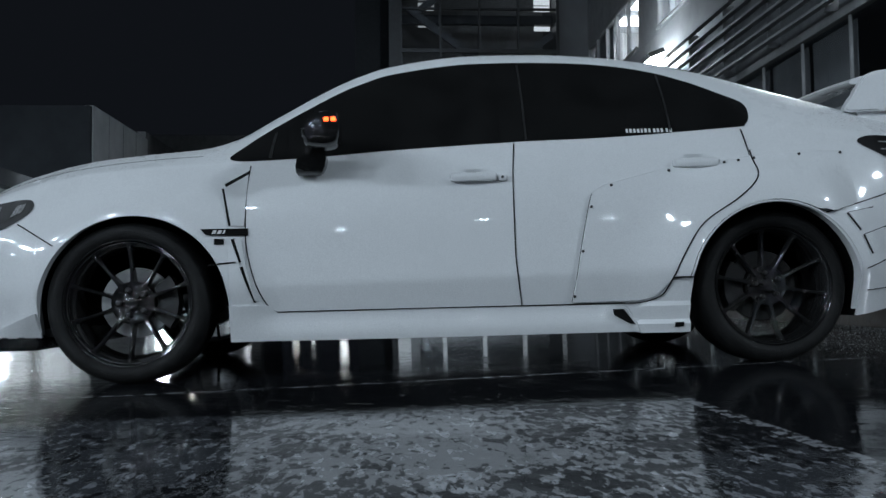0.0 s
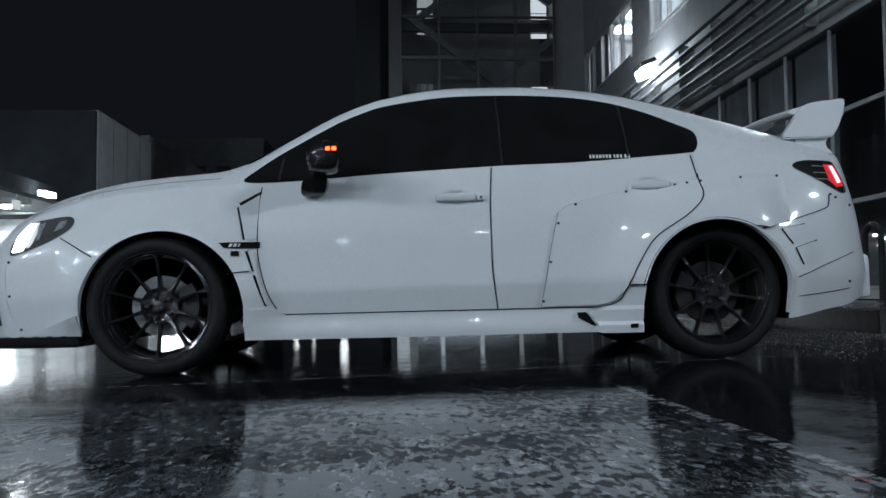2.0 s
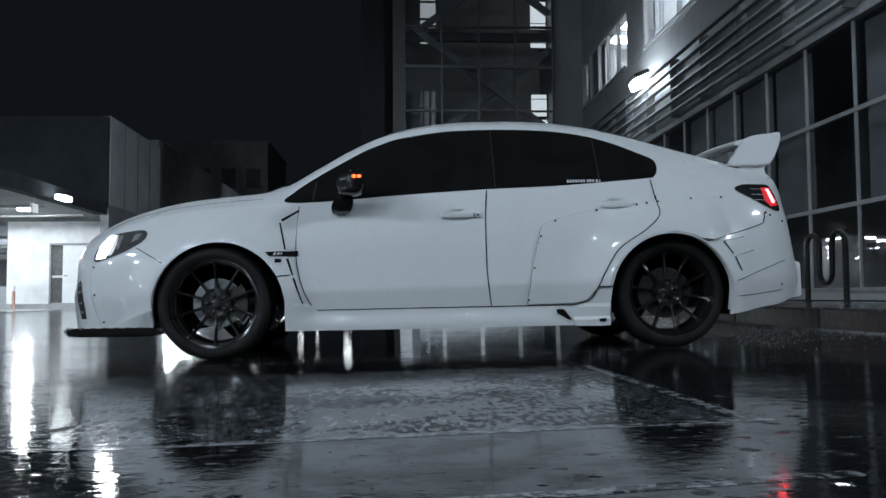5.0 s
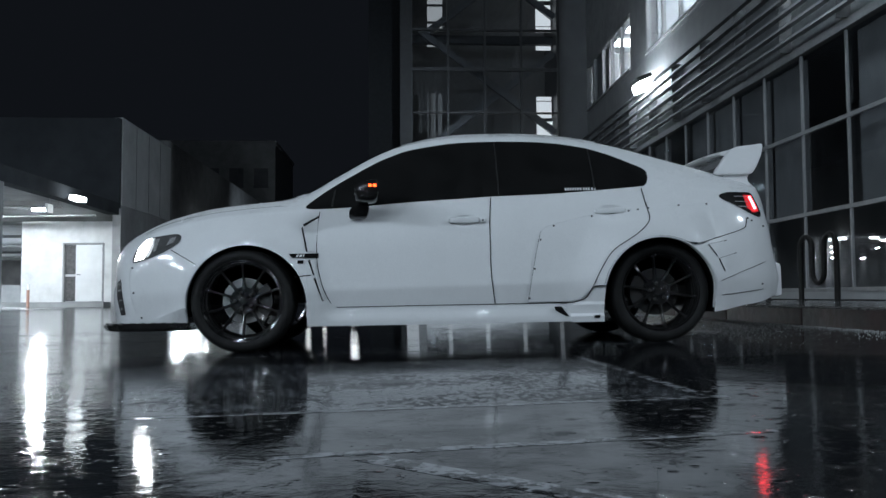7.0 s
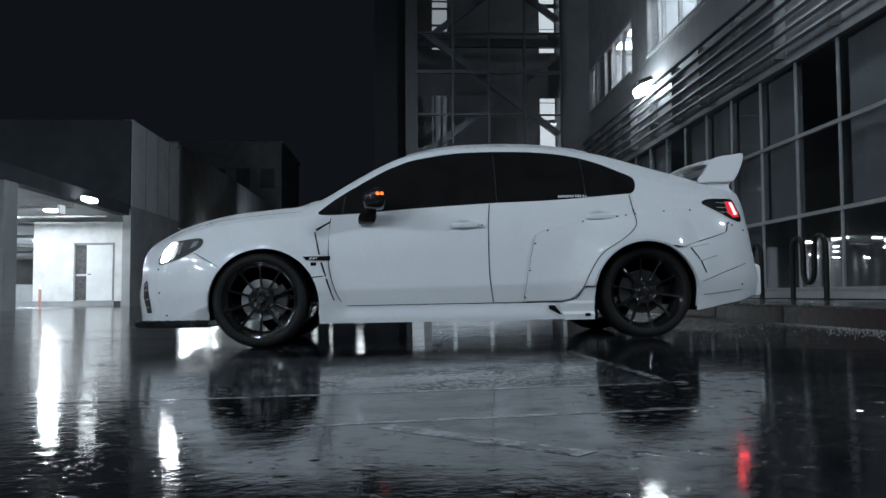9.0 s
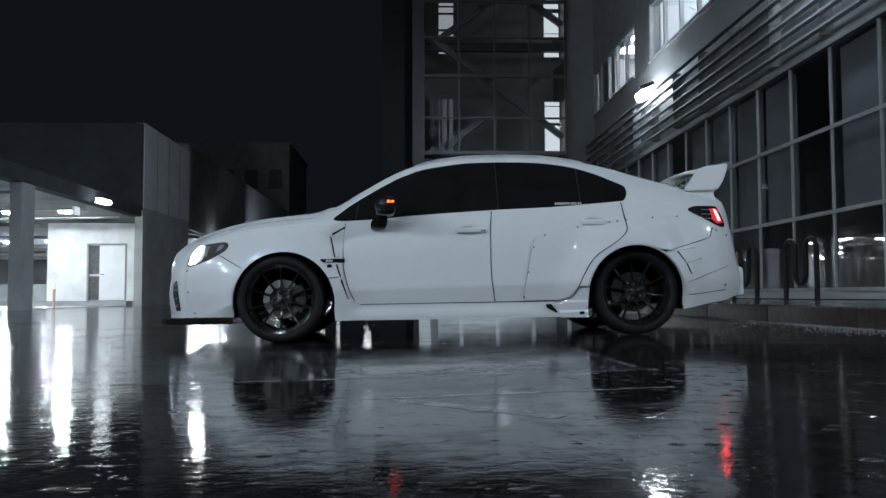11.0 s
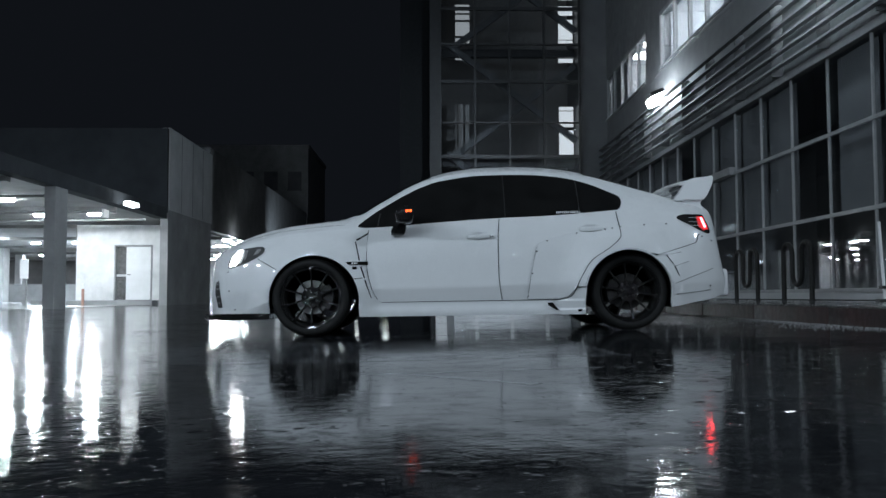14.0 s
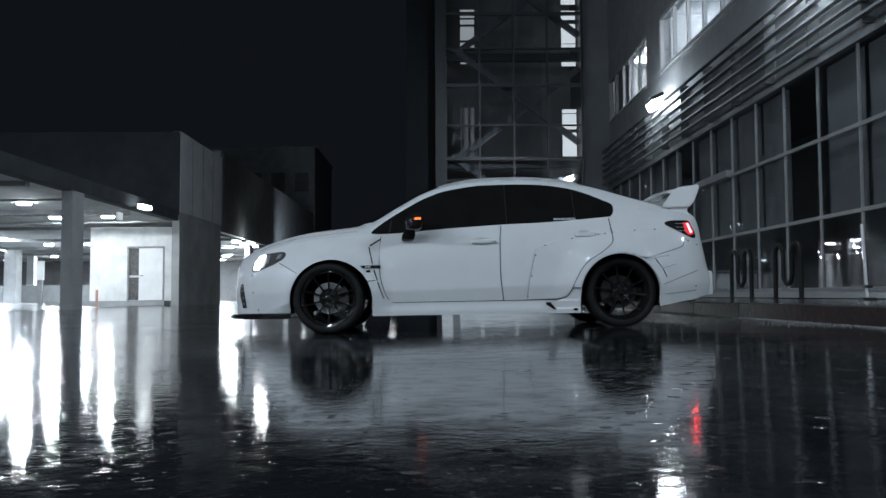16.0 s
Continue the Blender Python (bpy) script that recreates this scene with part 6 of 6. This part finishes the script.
def build_rain_film():
    """Small flat drops all over the faces that look up: bonnet, roof, boot lid and the tops of the wings."""
    rng = random.Random(11)
    verts, faces = [], []

    def bead(p, n, r):
        u = n.orthogonal().normalized()
        w = n.cross(u)
        k = len(verts)
        verts.extend(tuple(p + r * (math.cos(a) * u + math.sin(a) * w)) for a in (math.pi / 3 * i for i in range(6)))
        verts.append(tuple(p + 0.75 * r * n))
        faces.extend((k + i, k + (i + 1) % 6, k + 6) for i in range(6))

    for i in range(9000):
        x = rng.uniform(-2.05, 2.02)
        if -1.0 < x < -0.35 or 1.05 < x < 1.55:
            continue
        y = (1 - rng.random() ** 2) * rail_y(x) * rng.choice((-1, 1))
        z = top(x, y)
        n = Vector((-(top(x + 0.01, y) - z) / 0.01, -(top(x, y + 0.01 * (1 if y < 0 else -1)) - z) / 0.01 * (1 if y < 0 else -1), 1)).normalized()
        bead(Vector((x, y, z - 0.0002)), n, rng.uniform(0.0016, 0.0042))
    for i in range(5200):
        x = rng.choice((rng.uniform(-1.95, -0.95), rng.uniform(-1.95, -0.95), rng.uniform(1.55, 2.0)))
        u = rng.random() ** 0.6
        z = belt_z(x) + (rail_z(x) - belt_z(x)) * u
        s = rng.choice((-1, 1))
        n = Vector((0, s * (rail_z(x) - belt_z(x)), belt_y(x) - rail_y(x))).normalized()
        bead(Vector((x, s * (side(x, z) + 0.0002), z)), n, rng.uniform(0.0010, 0.0026))
    me = bpy.data.meshes.new("rain_film")
    me.from_pydata(verts, [], faces)
    me.materials.append(BEAD)
    for f in me.polygons:
        f.use_smooth = True
    tagged(new("rain_film", me), "clear rain beads on white paint", kind="stuff").parent = car


build_rain_film()


def tuck_nose(x, z):
    """How far the lower nose falls back under the lamps."""
    return 0.048 * ease(0.64, 0.44, z) * ease(-1.98, -2.25, x)


for ob in car.children_recursive:
    if ob.type == "MESH" and ob.name.split(".")[0] not in ("front_splitter", "splitter_bolt", "bumper_base", "wheel", "tyre"):
        if min(v.co.x for v in ob.data.vertices) < -1.95:
            for v in ob.data.vertices:
                v.co.x += tuck_nose(v.co.x, v.co.z)
spot_lamp("headlight_beam", (-2.12, -0.70, 0.665), (-8, -1.2, 0.0), 260, 60, 0.05, COOL)
